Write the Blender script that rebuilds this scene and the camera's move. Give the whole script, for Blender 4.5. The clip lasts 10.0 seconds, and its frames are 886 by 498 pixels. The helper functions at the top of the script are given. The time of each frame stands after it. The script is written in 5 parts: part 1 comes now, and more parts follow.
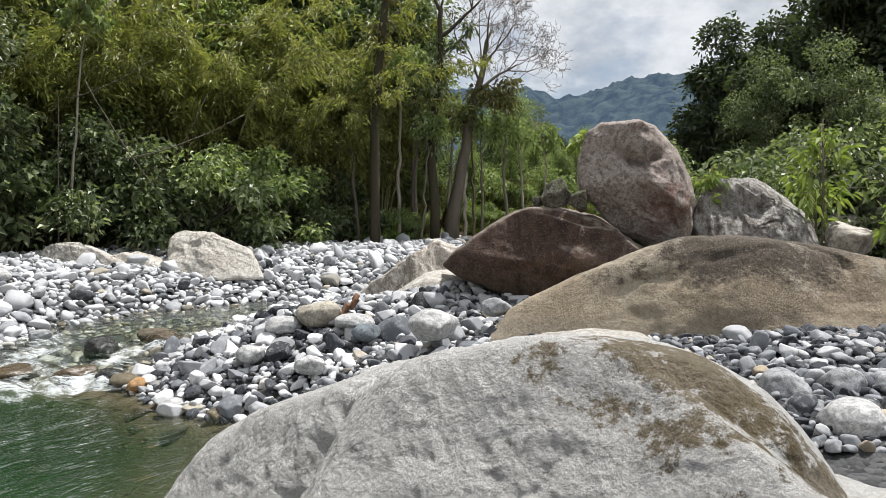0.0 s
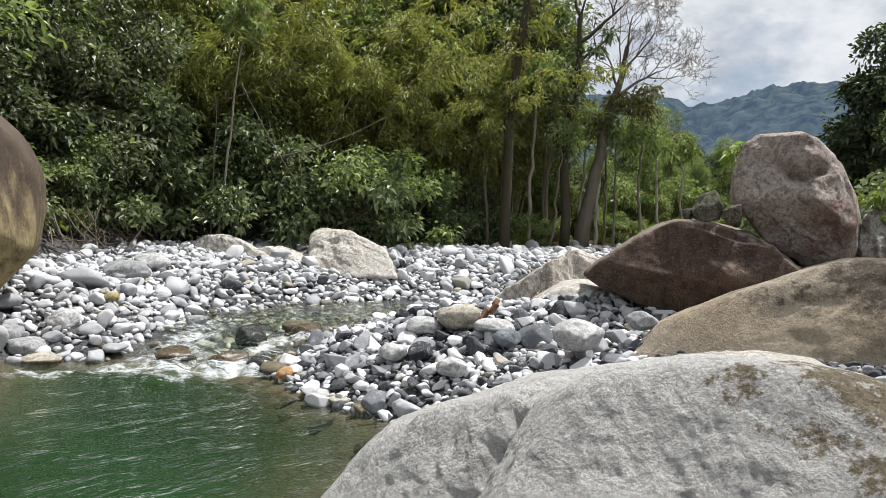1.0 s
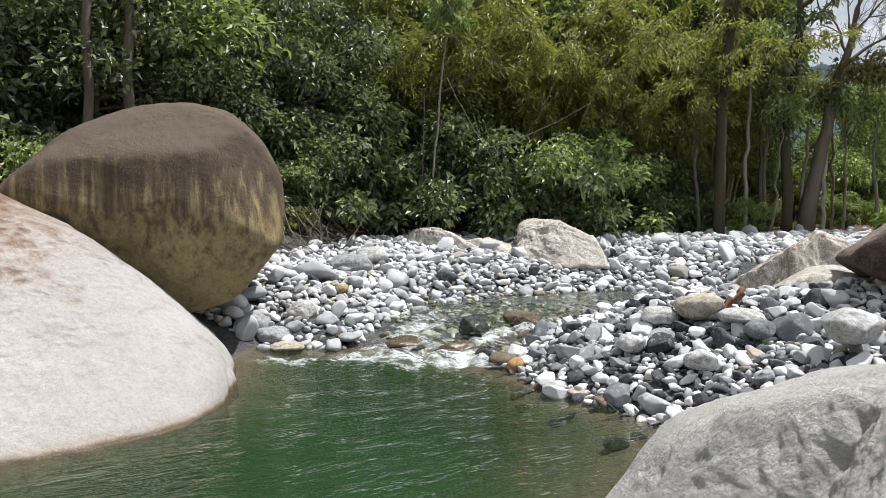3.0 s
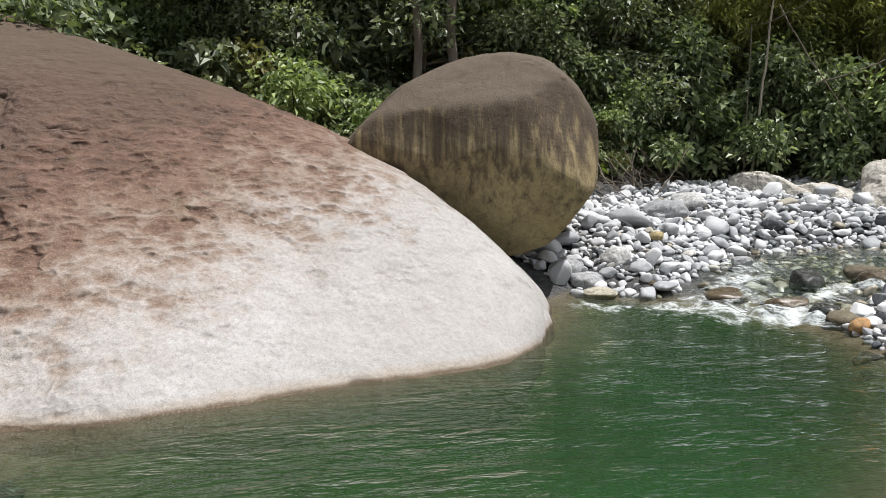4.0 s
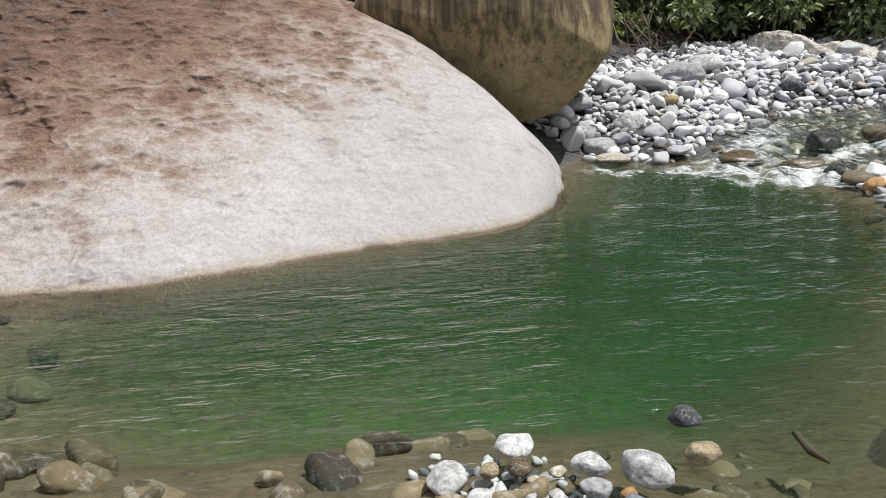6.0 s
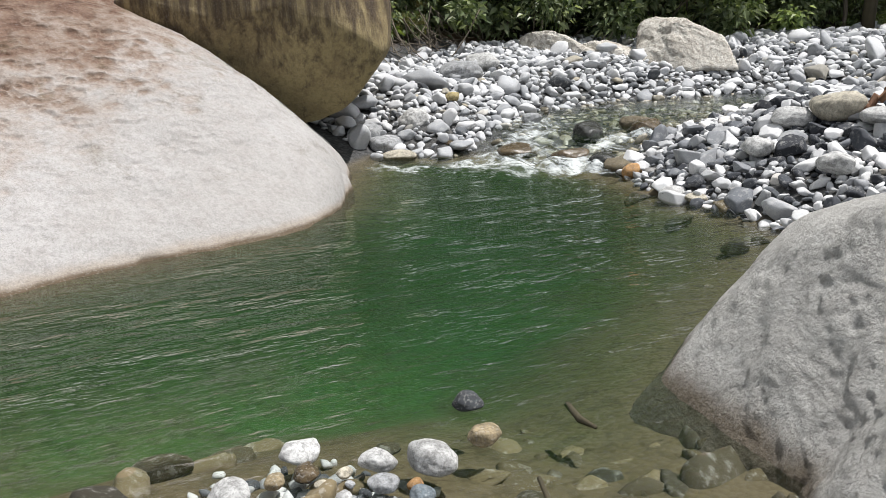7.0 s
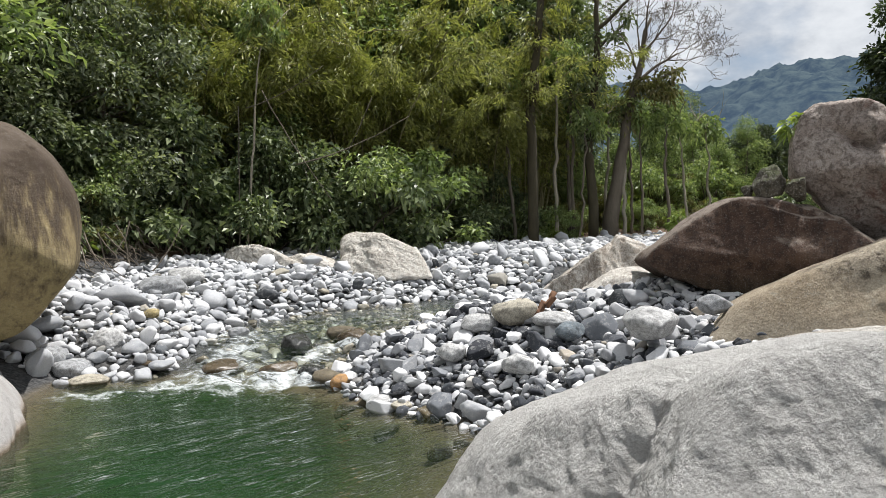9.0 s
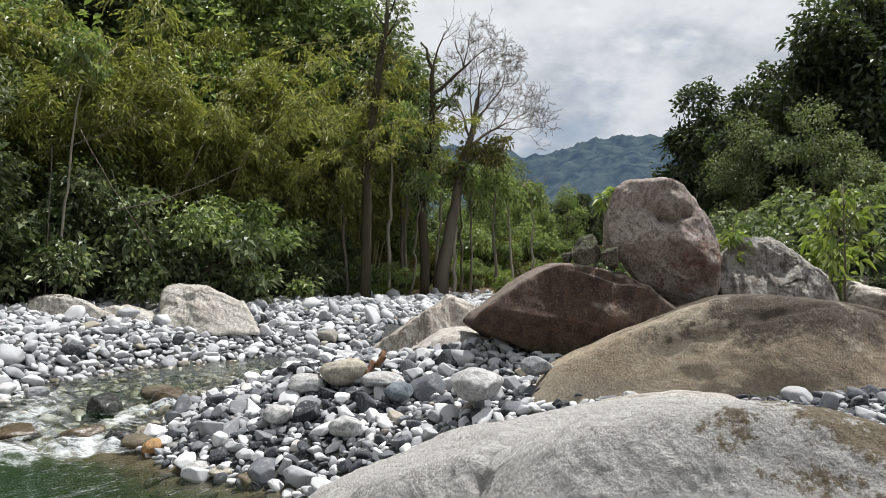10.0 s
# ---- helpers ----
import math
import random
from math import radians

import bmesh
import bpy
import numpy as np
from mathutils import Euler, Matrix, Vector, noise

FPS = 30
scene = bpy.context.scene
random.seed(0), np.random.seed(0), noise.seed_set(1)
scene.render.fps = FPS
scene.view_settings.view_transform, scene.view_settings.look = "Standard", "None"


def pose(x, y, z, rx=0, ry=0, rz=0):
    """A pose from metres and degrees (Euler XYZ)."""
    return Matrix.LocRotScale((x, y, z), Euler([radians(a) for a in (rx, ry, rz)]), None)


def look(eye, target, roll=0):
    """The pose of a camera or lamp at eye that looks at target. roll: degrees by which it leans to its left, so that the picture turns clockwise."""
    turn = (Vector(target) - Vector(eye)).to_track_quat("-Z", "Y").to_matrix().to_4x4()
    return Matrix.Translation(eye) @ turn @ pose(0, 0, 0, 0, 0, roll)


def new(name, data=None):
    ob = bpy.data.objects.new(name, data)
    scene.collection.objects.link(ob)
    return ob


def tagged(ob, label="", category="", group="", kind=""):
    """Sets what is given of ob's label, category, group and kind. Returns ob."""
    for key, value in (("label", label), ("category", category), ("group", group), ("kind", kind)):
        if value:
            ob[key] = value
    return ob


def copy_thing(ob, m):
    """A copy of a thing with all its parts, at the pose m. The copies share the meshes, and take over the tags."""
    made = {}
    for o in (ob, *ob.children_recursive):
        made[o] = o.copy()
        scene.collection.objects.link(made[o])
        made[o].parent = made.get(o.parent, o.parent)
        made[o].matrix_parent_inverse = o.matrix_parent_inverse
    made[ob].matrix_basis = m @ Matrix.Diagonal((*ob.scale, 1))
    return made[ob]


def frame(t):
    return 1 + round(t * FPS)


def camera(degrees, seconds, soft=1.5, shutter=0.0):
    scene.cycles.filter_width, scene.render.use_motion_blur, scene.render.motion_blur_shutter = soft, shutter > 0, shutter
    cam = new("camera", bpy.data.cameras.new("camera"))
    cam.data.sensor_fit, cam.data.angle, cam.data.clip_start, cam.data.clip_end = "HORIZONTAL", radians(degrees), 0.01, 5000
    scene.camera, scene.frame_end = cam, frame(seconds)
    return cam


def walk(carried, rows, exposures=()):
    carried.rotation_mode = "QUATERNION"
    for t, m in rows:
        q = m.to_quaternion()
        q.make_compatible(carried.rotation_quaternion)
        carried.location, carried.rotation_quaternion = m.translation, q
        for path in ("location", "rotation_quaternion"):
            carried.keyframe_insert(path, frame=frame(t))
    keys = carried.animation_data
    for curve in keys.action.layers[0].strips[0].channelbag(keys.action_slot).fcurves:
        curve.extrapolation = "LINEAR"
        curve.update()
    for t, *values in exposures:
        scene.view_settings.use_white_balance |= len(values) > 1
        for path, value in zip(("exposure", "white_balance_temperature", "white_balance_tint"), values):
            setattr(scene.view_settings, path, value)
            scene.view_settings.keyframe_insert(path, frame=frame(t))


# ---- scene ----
cam = camera(60.5, 10.0, soft=0.75)
PATH = [
    (0, (0.256, 0.447, 2.272), (0.105, 2.441, 2.219), -0.1),
    (0.5, (0.097, 0.397, 2.267), (-0.209, 2.373, 2.228), 1.2),
    (1, (-0.079, 0.385, 2.284), (-0.54, 2.33, 2.237), 2.4),
    (1.5, (-0.234, 0.478, 2.272), (-0.808, 2.393, 2.212), 2.1),
    (2, (-0.426, 0.486, 2.225), (-1.058, 2.383, 2.173), 1.4),
    (2.2, (-0.455, 0.54, 2.243), (-1.108, 2.43, 2.185), 1.1),
    (3.3, (-0.852, 0.42, 2.183), (-1.95, 2.087, 2.066), 0.9),
    (3.5, (-0.88, 0.439, 2.178), (-2.116, 2.004, 2.022), 1.0),
    (4, (-0.908, 0.41, 2.198), (-2.432, 1.685, 1.972), -0.2),
    (4.5, (-0.978, 0.351, 2.215), (-2.668, 1.388, 1.948), -1.2),
    (5, (-0.988, 0.287, 2.204), (-2.699, 1.263, 1.86), -1.2),
    (5.2, (-0.973, 0.306, 2.203), (-2.666, 1.285, 1.785), -1.3),
    (6.3, (-0.851, 0.44, 2.078), (-2.242, 1.756, 1.501), -1.8),
    (6.5, (-0.84, 0.478, 2.073), (-2.148, 1.877, 1.495), -1.6),
    (7, (-0.802, 0.536, 2.084), (-1.926, 2.092, 1.524), -1.2),
    (7.5, (-0.766, 0.58, 2.113), (-1.702, 2.294, 1.681), -0.8),
    (8, (-0.727, 0.609, 2.16), (-1.549, 2.413, 1.893), -1.0),
    (8.5, (-0.712, 0.586, 2.197), (-1.416, 2.453, 2.067), -1.4),
    (9, (-0.693, 0.624, 2.197), (-1.189, 2.561, 2.151), -1.1),
    (9.5, (-0.704, 0.646, 2.221), (-0.929, 2.633, 2.24), -0.1),
    (10, (-0.69, 0.647, 2.266), (-0.752, 2.644, 2.36), 0.5),
]
walk(cam, [(t, look(eye, target, roll)) for t, eye, target, roll in PATH], [(0, 0.3), (2.2, 0.3), (4, 0.22), (5, 0.16), (6.5, 0.14), (8, 0.24), (9, 0.26), (10, 0.14)])

# ---- light ----
SUN_AZ, SUN_EL = 52.0, 69.0   # degrees from +y towards +x, and up
SUN_DIR = Vector((math.sin(radians(SUN_AZ)) * math.cos(radians(SUN_EL)), math.cos(radians(SUN_AZ)) * math.cos(radians(SUN_EL)), math.sin(radians(SUN_EL))))
sun = new("sun", bpy.data.lights.new("sun", "SUN"))
sun.data.energy, sun.data.angle, sun.data.color = 5.3, radians(0.6), (1.0, 0.975, 0.955)
sun.matrix_world = look(SUN_DIR * 60, (0, 0, 0))


def link(nt, a, b):
    nt.links.new(a, b)


class Nodes:
    """Short ways to write a node tree."""

    def __init__(self, tree):
        self.t = tree
        tree.nodes.clear()

    def n(self, kind, **settings):
        node = self.t.nodes.new(kind)
        for key, value in settings.items():
            if key == "ins":
                for name, v in value.items():
                    if isinstance(v, bpy.types.NodeSocket):
                        self.t.links.new(v, node.inputs[name])
                    else:
                        node.inputs[name].default_value = v
            elif key == "operation":
                node.operation = value
            elif key == "use_clamp":
                node.use_clamp = value
            elif key == "data_type":
                node.data_type = value
            elif key == "blend_type":
                node.blend_type = value
            elif key == "interpolation_type":
                node.interpolation_type = value
            elif key == "feature":
                node.feature = value
        return node

    def math(self, op, a, b=0.0, c=0.0, clamp=False):
        node = self.n("ShaderNodeMath", operation=op, use_clamp=clamp)
        for i, v in enumerate((a, b, c)):
            if isinstance(v, bpy.types.NodeSocket):
                self.t.links.new(v, node.inputs[i])
            else:
                node.inputs[i].default_value = v
        return node.outputs[0]

    def mix(self, fac, a, b, blend="MIX"):
        node = self.n("ShaderNodeMix", data_type="RGBA", blend_type=blend)
        for i, v in ((0, fac), (6, a), (7, b)):
            if isinstance(v, bpy.types.NodeSocket):
                self.t.links.new(v, node.inputs[i])
            elif i:
                node.inputs[i].default_value = (*v[:3], 1)
            else:
                node.inputs[i].default_value = v
        return node.outputs[2]

    def ramp(self, fac, lo, hi, a=0.0, b=1.0):
        node = self.n("ShaderNodeMapRange", interpolation_type="SMOOTHSTEP", ins={"From Min": lo, "From Max": hi, "To Min": a, "To Max": b})
        self.t.links.new(fac, node.inputs["Value"])
        return node.outputs["Result"]

    def where(self, scale=(1, 1, 1), turn=(0, 0, 0)):
        g = self.n("ShaderNodeNewGeometry")
        m = self.n("ShaderNodeMapping", ins={"Scale": scale, "Rotation": turn})
        self.t.links.new(g.outputs["Position"], m.inputs["Vector"])
        return m.outputs[0]

    def noise(self, vec, scale, detail=4.0, rough=0.6, out="Fac"):
        return self.n("ShaderNodeTexNoise", ins={"Vector": vec, "Scale": scale, "Detail": detail, "Roughness": rough}).outputs[out]

    def height(self):
        sep = self.n("ShaderNodeSeparateXYZ", ins={"Vector": self.where()})
        return sep.outputs


def material(name):
    m = bpy.data.materials.new(name)
    m.use_nodes = True
    return m, Nodes(m.node_tree)


def finish(k, colour, rough, bump=None, strength=0.3, distance=0.02, spec=0.3, extra=None):
    p = k.n("ShaderNodeBsdfPrincipled", ins={"Base Color": colour if isinstance(colour, bpy.types.NodeSocket) else (*colour, 1), "Roughness": rough, "Specular IOR Level": spec})
    if bump is not None:
        b = k.n("ShaderNodeBump", ins={"Strength": strength, "Distance": distance, "Height": bump})
        k.t.links.new(b.outputs[0], p.inputs["Normal"])
    o = k.n("ShaderNodeOutputMaterial")
    k.t.links.new(p.outputs[0], o.inputs[0])
    return p


# sky: broken bright cloud over pale blue
world = bpy.data.worlds.new("world")
scene.world = world
world.use_nodes = True
k = Nodes(world.node_tree)
sky = k.n("ShaderNodeTexSky")
sky.sky_type, sky.sun_disc, sky.sun_elevation, sky.sun_rotation = "NISHITA", False, radians(SUN_EL), radians(SUN_AZ)
tc = k.n("ShaderNodeTexCoord")
mp = k.n("ShaderNodeMapping", ins={"Vector": tc.outputs["Generated"], "Scale": (1.0, 1.0, 1.8)})
big = k.noise(mp.outputs[0], 2.6, 6, 0.55)
fine = k.noise(mp.outputs[0], 7.0, 6, 0.6)
cover = k.ramp(k.math("ADD", k.math("MULTIPLY", big, 0.8), k.math("MULTIPLY", fine, 0.2)), 0.32, 0.5)
light = k.ramp(k.math("ADD", k.math("MULTIPLY", fine, 0.6), k.math("MULTIPLY", big, 0.4)), 0.36, 0.62)
cloud = k.mix(light, (0.375, 0.41, 0.465), (0.71, 0.735, 0.77))
cloud = k.mix(k.ramp(k.noise(mp.outputs[0], 4.2, 5, 0.55), 0.55, 0.7), cloud, (0.97, 0.97, 0.97))
blue = k.mix(1.0, sky.outputs[0], (0.085, 0.085, 0.085), "MULTIPLY")
total = k.mix(cover, blue, cloud)
bg = k.n("ShaderNodeBackground", ins={"Color": total, "Strength": 1.0})
k.t.links.new(bg.outputs[0], k.n("ShaderNodeOutputWorld").inputs[0])

# ---- noise for shapes ----


def lattice(i, seed):
    h = (i[..., 0] * 374761393 + i[..., 1] * 668265263 + i[..., 2] * 2147483647 + seed * 1274126177) & 0xFFFFFFFF
    h = ((h ^ (h >> 13)) * 1274126177) & 0xFFFFFFFF
    return ((h ^ (h >> 16)) & 0xFFFF) / 65535.0 * 2 - 1


def value_noise(p, seed=0):
    p = np.asarray(p, float)
    i = np.floor(p).astype(np.int64)
    f = p - i
    u = f * f * (3 - 2 * f)
    out = 0
    for dx in (0, 1):
        for dy in (0, 1):
            for dz in (0, 1):
                w = (u[..., 0] if dx else 1 - u[..., 0]) * (u[..., 1] if dy else 1 - u[..., 1]) * (u[..., 2] if dz else 1 - u[..., 2])
                out = out + w * lattice(i + np.array([dx, dy, dz]), seed)
    return out


def fbm(p, octaves=4, seed=0, gain=0.5):
    p = np.asarray(p, float)
    total, amp = 0, 1.0
    for o in range(octaves):
        total = total + amp * value_noise(p * 2.0**o + 17.3 * o, seed + o)
        amp *= gain
    return total


def worley(p, seed=0):
    """Distance to the nearest of points strewn one to a cell."""
    p = np.asarray(p, float)
    i = np.floor(p).astype(np.int64)
    best = np.full(len(p), 9.0)
    for dx in (-1, 0, 1):
        for dy in (-1, 0, 1):
            for dz in (-1, 0, 1):
                c = i + np.array([dx, dy, dz])
                q = c + 0.5 + 0.45 * np.stack([lattice(c, seed), lattice(c, seed + 1), lattice(c, seed + 2)], -1)
                best = np.minimum(best, ((p - q) ** 2).sum(-1))
    return np.sqrt(best)


def smooth(a, b, x):
    u = np.clip((np.asarray(x, float) - a) / (b - a), 0, 1)
    return u * u * (3 - 2 * u)


# ---- materials ----


def rock_material(name, pale, mid, dark, grain=55.0, stains=(), bump=0.6, rough=0.88, patch=0.9, distance=0.03, speckle=0.55, blotch=0.65, hollow=0.0):
    """Speckled river rock. stains: stains and painted tones (colour, kind, lo, hi, strength) with kind 'high' or 'low'
    (by height), 'up' (by slope), 'streak' or 'patch'.
    """
    m, k = material(name)
    v = k.where()
    broad = k.noise(v, patch, 6, 0.65)
    mottle = k.noise(v, patch * 7, 8, 0.72)
    speck = k.noise(v, grain, 4, 0.75)
    coarse = k.noise(v, grain * 0.3, 6, 0.75)
    c = k.mix(k.ramp(broad, 0.38, 0.62), pale, mid)
    c = k.mix(k.math("MULTIPLY", k.ramp(mottle, 0.46, 0.6), blotch), c, dark)
    z = k.height()[2]
    cups = None
    if hollow:
        # scalloped cups with sharp rims, above the white foot of the rock
        warp = k.n("ShaderNodeVectorMath", operation="MULTIPLY_ADD", ins={0: k.noise(v, 2.0, 3, 0.6, "Color"), 1: (0.3, 0.3, 0.3), 2: v}).outputs[0]
        for scale, weight in (((3.4, 2.6, 5.0), 0.55), ((7.0, 5.2, 10.0), 0.45)):
            q = k.n("ShaderNodeMapping", ins={"Vector": warp, "Scale": scale}).outputs[0]
            near = k.n("ShaderNodeTexVoronoi", feature="F1", ins={"Vector": q, "Scale": 1.0}).outputs["Distance"]
            cup = k.math("MULTIPLY", k.ramp(near, 0.75, 0.05), weight)
            cups = cup if cups is None else k.math("ADD", cups, cup)
        rise = k.math("ADD", z, k.math("MULTIPLY_ADD", k.height()[1], -0.22, 0.45))
        rise = k.math("ADD", rise, k.math("MULTIPLY_ADD", k.noise(v, 0.8, 4, 0.6), 1.6, -0.8))
        band = k.math("MULTIPLY", k.ramp(rise, -0.7, 1.0), k.ramp(z, 4.4, 2.6, 0.25, 1.0))
        band = k.math("MULTIPLY", band, k.ramp(k.noise(v, 1.1, 4, 0.6), 0.36, 0.56, 0.45, 1.0))
        cups = k.math("MULTIPLY", cups, band)
    up = k.n("ShaderNodeSeparateXYZ", ins={"Vector": k.n("ShaderNodeNewGeometry").outputs["Normal"]}).outputs[2]
    for colour, kind, lo, hi, strength in stains:
        if kind == "high":
            f = k.ramp(k.math("ADD", z, k.math("ADD", k.math("MULTIPLY_ADD", k.noise(v, 1.1, 6, 0.7), 1.8, -0.9), k.math("MULTIPLY_ADD", coarse, 0.7, -0.35))), lo, hi)
        elif kind == "slant":
            slant = k.math("ADD", z, k.math("MULTIPLY_ADD", k.height()[1], -0.27, 0.75))
            if hollow:
                slant = k.math("ADD", slant, k.math("MULTIPLY_ADD", cups, hollow * 1.6, -0.5 * hollow))
            f = k.ramp(k.math("ADD", slant, k.math("ADD", k.math("MULTIPLY_ADD", k.noise(v, 0.9, 7, 0.75), 2.2, -1.1), k.math("MULTIPLY_ADD", coarse, 0.9, -0.45))), lo, hi)
        elif kind == "low":
            sway = min(0.2, hi - lo)
            f = k.ramp(k.math("ADD", z, k.math("MULTIPLY_ADD", k.noise(v, 3.0, 5, 0.65), sway, -0.5 * sway)), hi, lo)
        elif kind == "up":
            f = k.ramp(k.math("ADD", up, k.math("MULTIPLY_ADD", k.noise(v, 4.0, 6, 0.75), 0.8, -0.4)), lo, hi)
        elif kind == "drip":
            run = k.noise(k.where((1, 1, 0.05)), 7.0, 5, 0.65)
            f = k.ramp(k.math("ADD", z, k.math("MULTIPLY_ADD", run, 4.6, -2.3)), lo, hi)
        elif isinstance(kind, tuple):
            away = k.n("ShaderNodeVectorMath", operation="DISTANCE", ins={0: v, 1: kind}).outputs["Value"]
            f = k.ramp(k.math("ADD", away, k.math("MULTIPLY_ADD", k.noise(v, 3.6, 9, 0.8), 3.4, -1.7)), hi, lo)
        elif kind == "streak":
            f = k.ramp(k.noise(k.where((1, 1, 0.07)), 6.0, 6, 0.75), lo, hi)
        else:
            f = k.ramp(k.math("ADD", k.noise(v, 1.5, 8, 0.75), k.math("MULTIPLY_ADD", speck, 0.2, -0.1)), lo, hi)
        c = k.mix(k.math("MULTIPLY", f, strength), c, colour)
    shade = k.mix(1.0, c, (0.28, 0.27, 0.26), "MULTIPLY")
    c = k.mix(k.math("MULTIPLY", k.ramp(coarse, 0.46, 0.62), speckle * 0.8), c, shade)
    c = k.mix(k.math("MULTIPLY", k.ramp(speck, 0.47, 0.6), speckle), c, shade)
    c = k.mix(k.math("MULTIPLY", k.ramp(k.noise(v, grain * 0.8, 4, 0.7), 0.53, 0.64), speckle * 0.7), c, k.mix(0.55, c, (0.8, 0.78, 0.74)))
    h = k.math("ADD", k.math("MULTIPLY", mottle, 0.8), k.math("ADD", k.math("MULTIPLY", speck, 0.22), k.math("MULTIPLY", coarse, 0.6)))
    if cups is not None:
        h = k.math("SUBTRACT", h, k.math("MULTIPLY", cups, 6.5))
    finish(k, c, rough, h, bump, distance)
    return m


def stone_material(name, stops, joined=True, wet=False):
    """Rounded river stones: one colour each, chosen by chance, with veins and speckles."""
    m, k = material(name)
    if joined:
        rnd = k.n("ShaderNodeNewGeometry").outputs["Random Per Island"]
    else:
        rnd = k.n("ShaderNodeObjectInfo").outputs["Random"]
    r = k.n("ShaderNodeValToRGB")
    r.color_ramp.interpolation = "LINEAR"
    while len(r.color_ramp.elements) < len(stops):
        r.color_ramp.elements.new(0.5)
    for e, (at, col) in zip(r.color_ramp.elements, stops):
        e.position, e.color = at, (*col, 1)
    k.t.links.new(rnd, r.inputs[0])
    v = k.where()
    veins = k.noise(v, 11.0, 8, 0.78)
    speck = k.noise(v, 60.0, 4, 0.75)
    c = k.mix(k.math("MULTIPLY", k.ramp(veins, 0.52, 0.72), 0.25), r.outputs[0], (0.11, 0.11, 0.115))
    c = k.mix(k.math("MULTIPLY", k.ramp(veins, 0.5, 0.36), 0.3), c, (0.62, 0.61, 0.58))
    c = k.mix(k.math("MULTIPLY", k.ramp(speck, 0.5, 0.7), 0.35), c, k.mix(1.0, c, (0.4, 0.4, 0.4), "MULTIPLY"))
    finish(k, c, 0.25 if wet else 0.8, k.math("ADD", speck, k.math("MULTIPLY", veins, 1.5)), 0.35, 0.012, 0.5 if wet else 0.3)
    return m


PALE = [(0.0, (0.04, 0.044, 0.05)), (0.05, (0.12, 0.13, 0.14)), (0.12, (0.29, 0.3, 0.315)), (0.4, (0.44, 0.447, 0.46)), (0.96, (0.62, 0.622, 0.63)), (0.97, (0.36, 0.32, 0.24)), (1.0, (0.25, 0.25, 0.24))]
MIXED = [(0.0, (0.022, 0.024, 0.03)), (0.2, (0.055, 0.06, 0.07)), (0.34, (0.16, 0.17, 0.185)), (0.48, (0.34, 0.345, 0.355)), (0.7, (0.5, 0.502, 0.508)), (0.965, (0.66, 0.66, 0.66)), (0.98, (0.34, 0.29, 0.22)), (1.0, (0.2, 0.2, 0.2))]
SLATE = [(0.0, (0.022, 0.024, 0.03)), (0.4, (0.06, 0.065, 0.075)), (0.6, (0.16, 0.17, 0.185)), (0.85, (0.34, 0.345, 0.355)), (0.96, (0.5, 0.5, 0.5)), (0.98, (0.34, 0.28, 0.2)), (1.0, (0.2, 0.2, 0.2))]
BED = [(0.0, (0.05, 0.047, 0.04)), (0.35, (0.2, 0.175, 0.12)), (0.7, (0.36, 0.33, 0.26)), (1.0, (0.45, 0.44, 0.4))]
M_STONE_PALE = stone_material("pale_stones", PALE)
M_STONE_MIX = stone_material("mixed_stones", MIXED)
M_STONE_SLATE = stone_material("slate_stones", SLATE)
M_STONE_STREAM = stone_material("stream_stones", BED, wet=True)
M_STONE_MIX_1 = stone_material("mixed_stone", MIXED, False)
M_NEAR = rock_material("pale_granite", (0.62, 0.61, 0.58), (0.55, 0.537, 0.51), (0.32, 0.305, 0.28), 75, [((0.15, 0.112, 0.055), (1.2, 4.0, 1.6), 0.35, 0.6, 0.9), ((0.13, 0.098, 0.05), (1.6, 3.8, 1.1), 0.3, 0.5, 0.85), ((0.2, 0.16, 0.1), "patch", 0.66, 0.8, 0.4), ((0.12, 0.085, 0.045), "low", 0.02, 0.22, 0.85)], 1.2, 0.88, 4.5, 0.035, 0.24, 0.3)
M_BIG = rock_material("bleached_granite", (0.4, 0.387, 0.378), (0.36, 0.346, 0.333), (0.285, 0.26, 0.24), 70, [((0.27, 0.2, 0.15), "slant", -0.1, 1.0, 0.6), ((0.17, 0.108, 0.074), "slant", 0.45, 1.5, 0.9), ((0.125, 0.064, 0.043), "slant", 1.1, 2.1, 0.85), ((0.07, 0.044, 0.031), "slant", 1.5, 2.6, 0.75), ((0.075, 0.058, 0.038), "high", 2.8, 4.2, 0.5), ((0.12, 0.095, 0.05), "patch", 0.56, 0.68, 0.4), ((0.26, 0.185, 0.11), "low", 0.04, 0.14, 0.45), ((0.09, 0.06, 0.032), "low", 0.015, 0.06, 0.9)], 0.7, 0.88, 0.6, 0.025, 0.3, 0.3, hollow=0.75)
M_HANG = rock_material("streaked_granite", (0.4, 0.32, 0.165), (0.32, 0.25, 0.13), (0.2, 0.155, 0.085), 70, [((0.125, 0.09, 0.052), "drip", 1.1, 2.8, 0.75), ((0.06, 0.042, 0.03), "drip", 1.8, 3.1, 0.85), ((0.105, 0.08, 0.058), "up", 0.3, 0.85, 0.85), ((0.075, 0.052, 0.04), "streak", 0.54, 0.66, 0.55)], 0.9, 0.88, 1.3, 0.03, 0.22, 0.4)
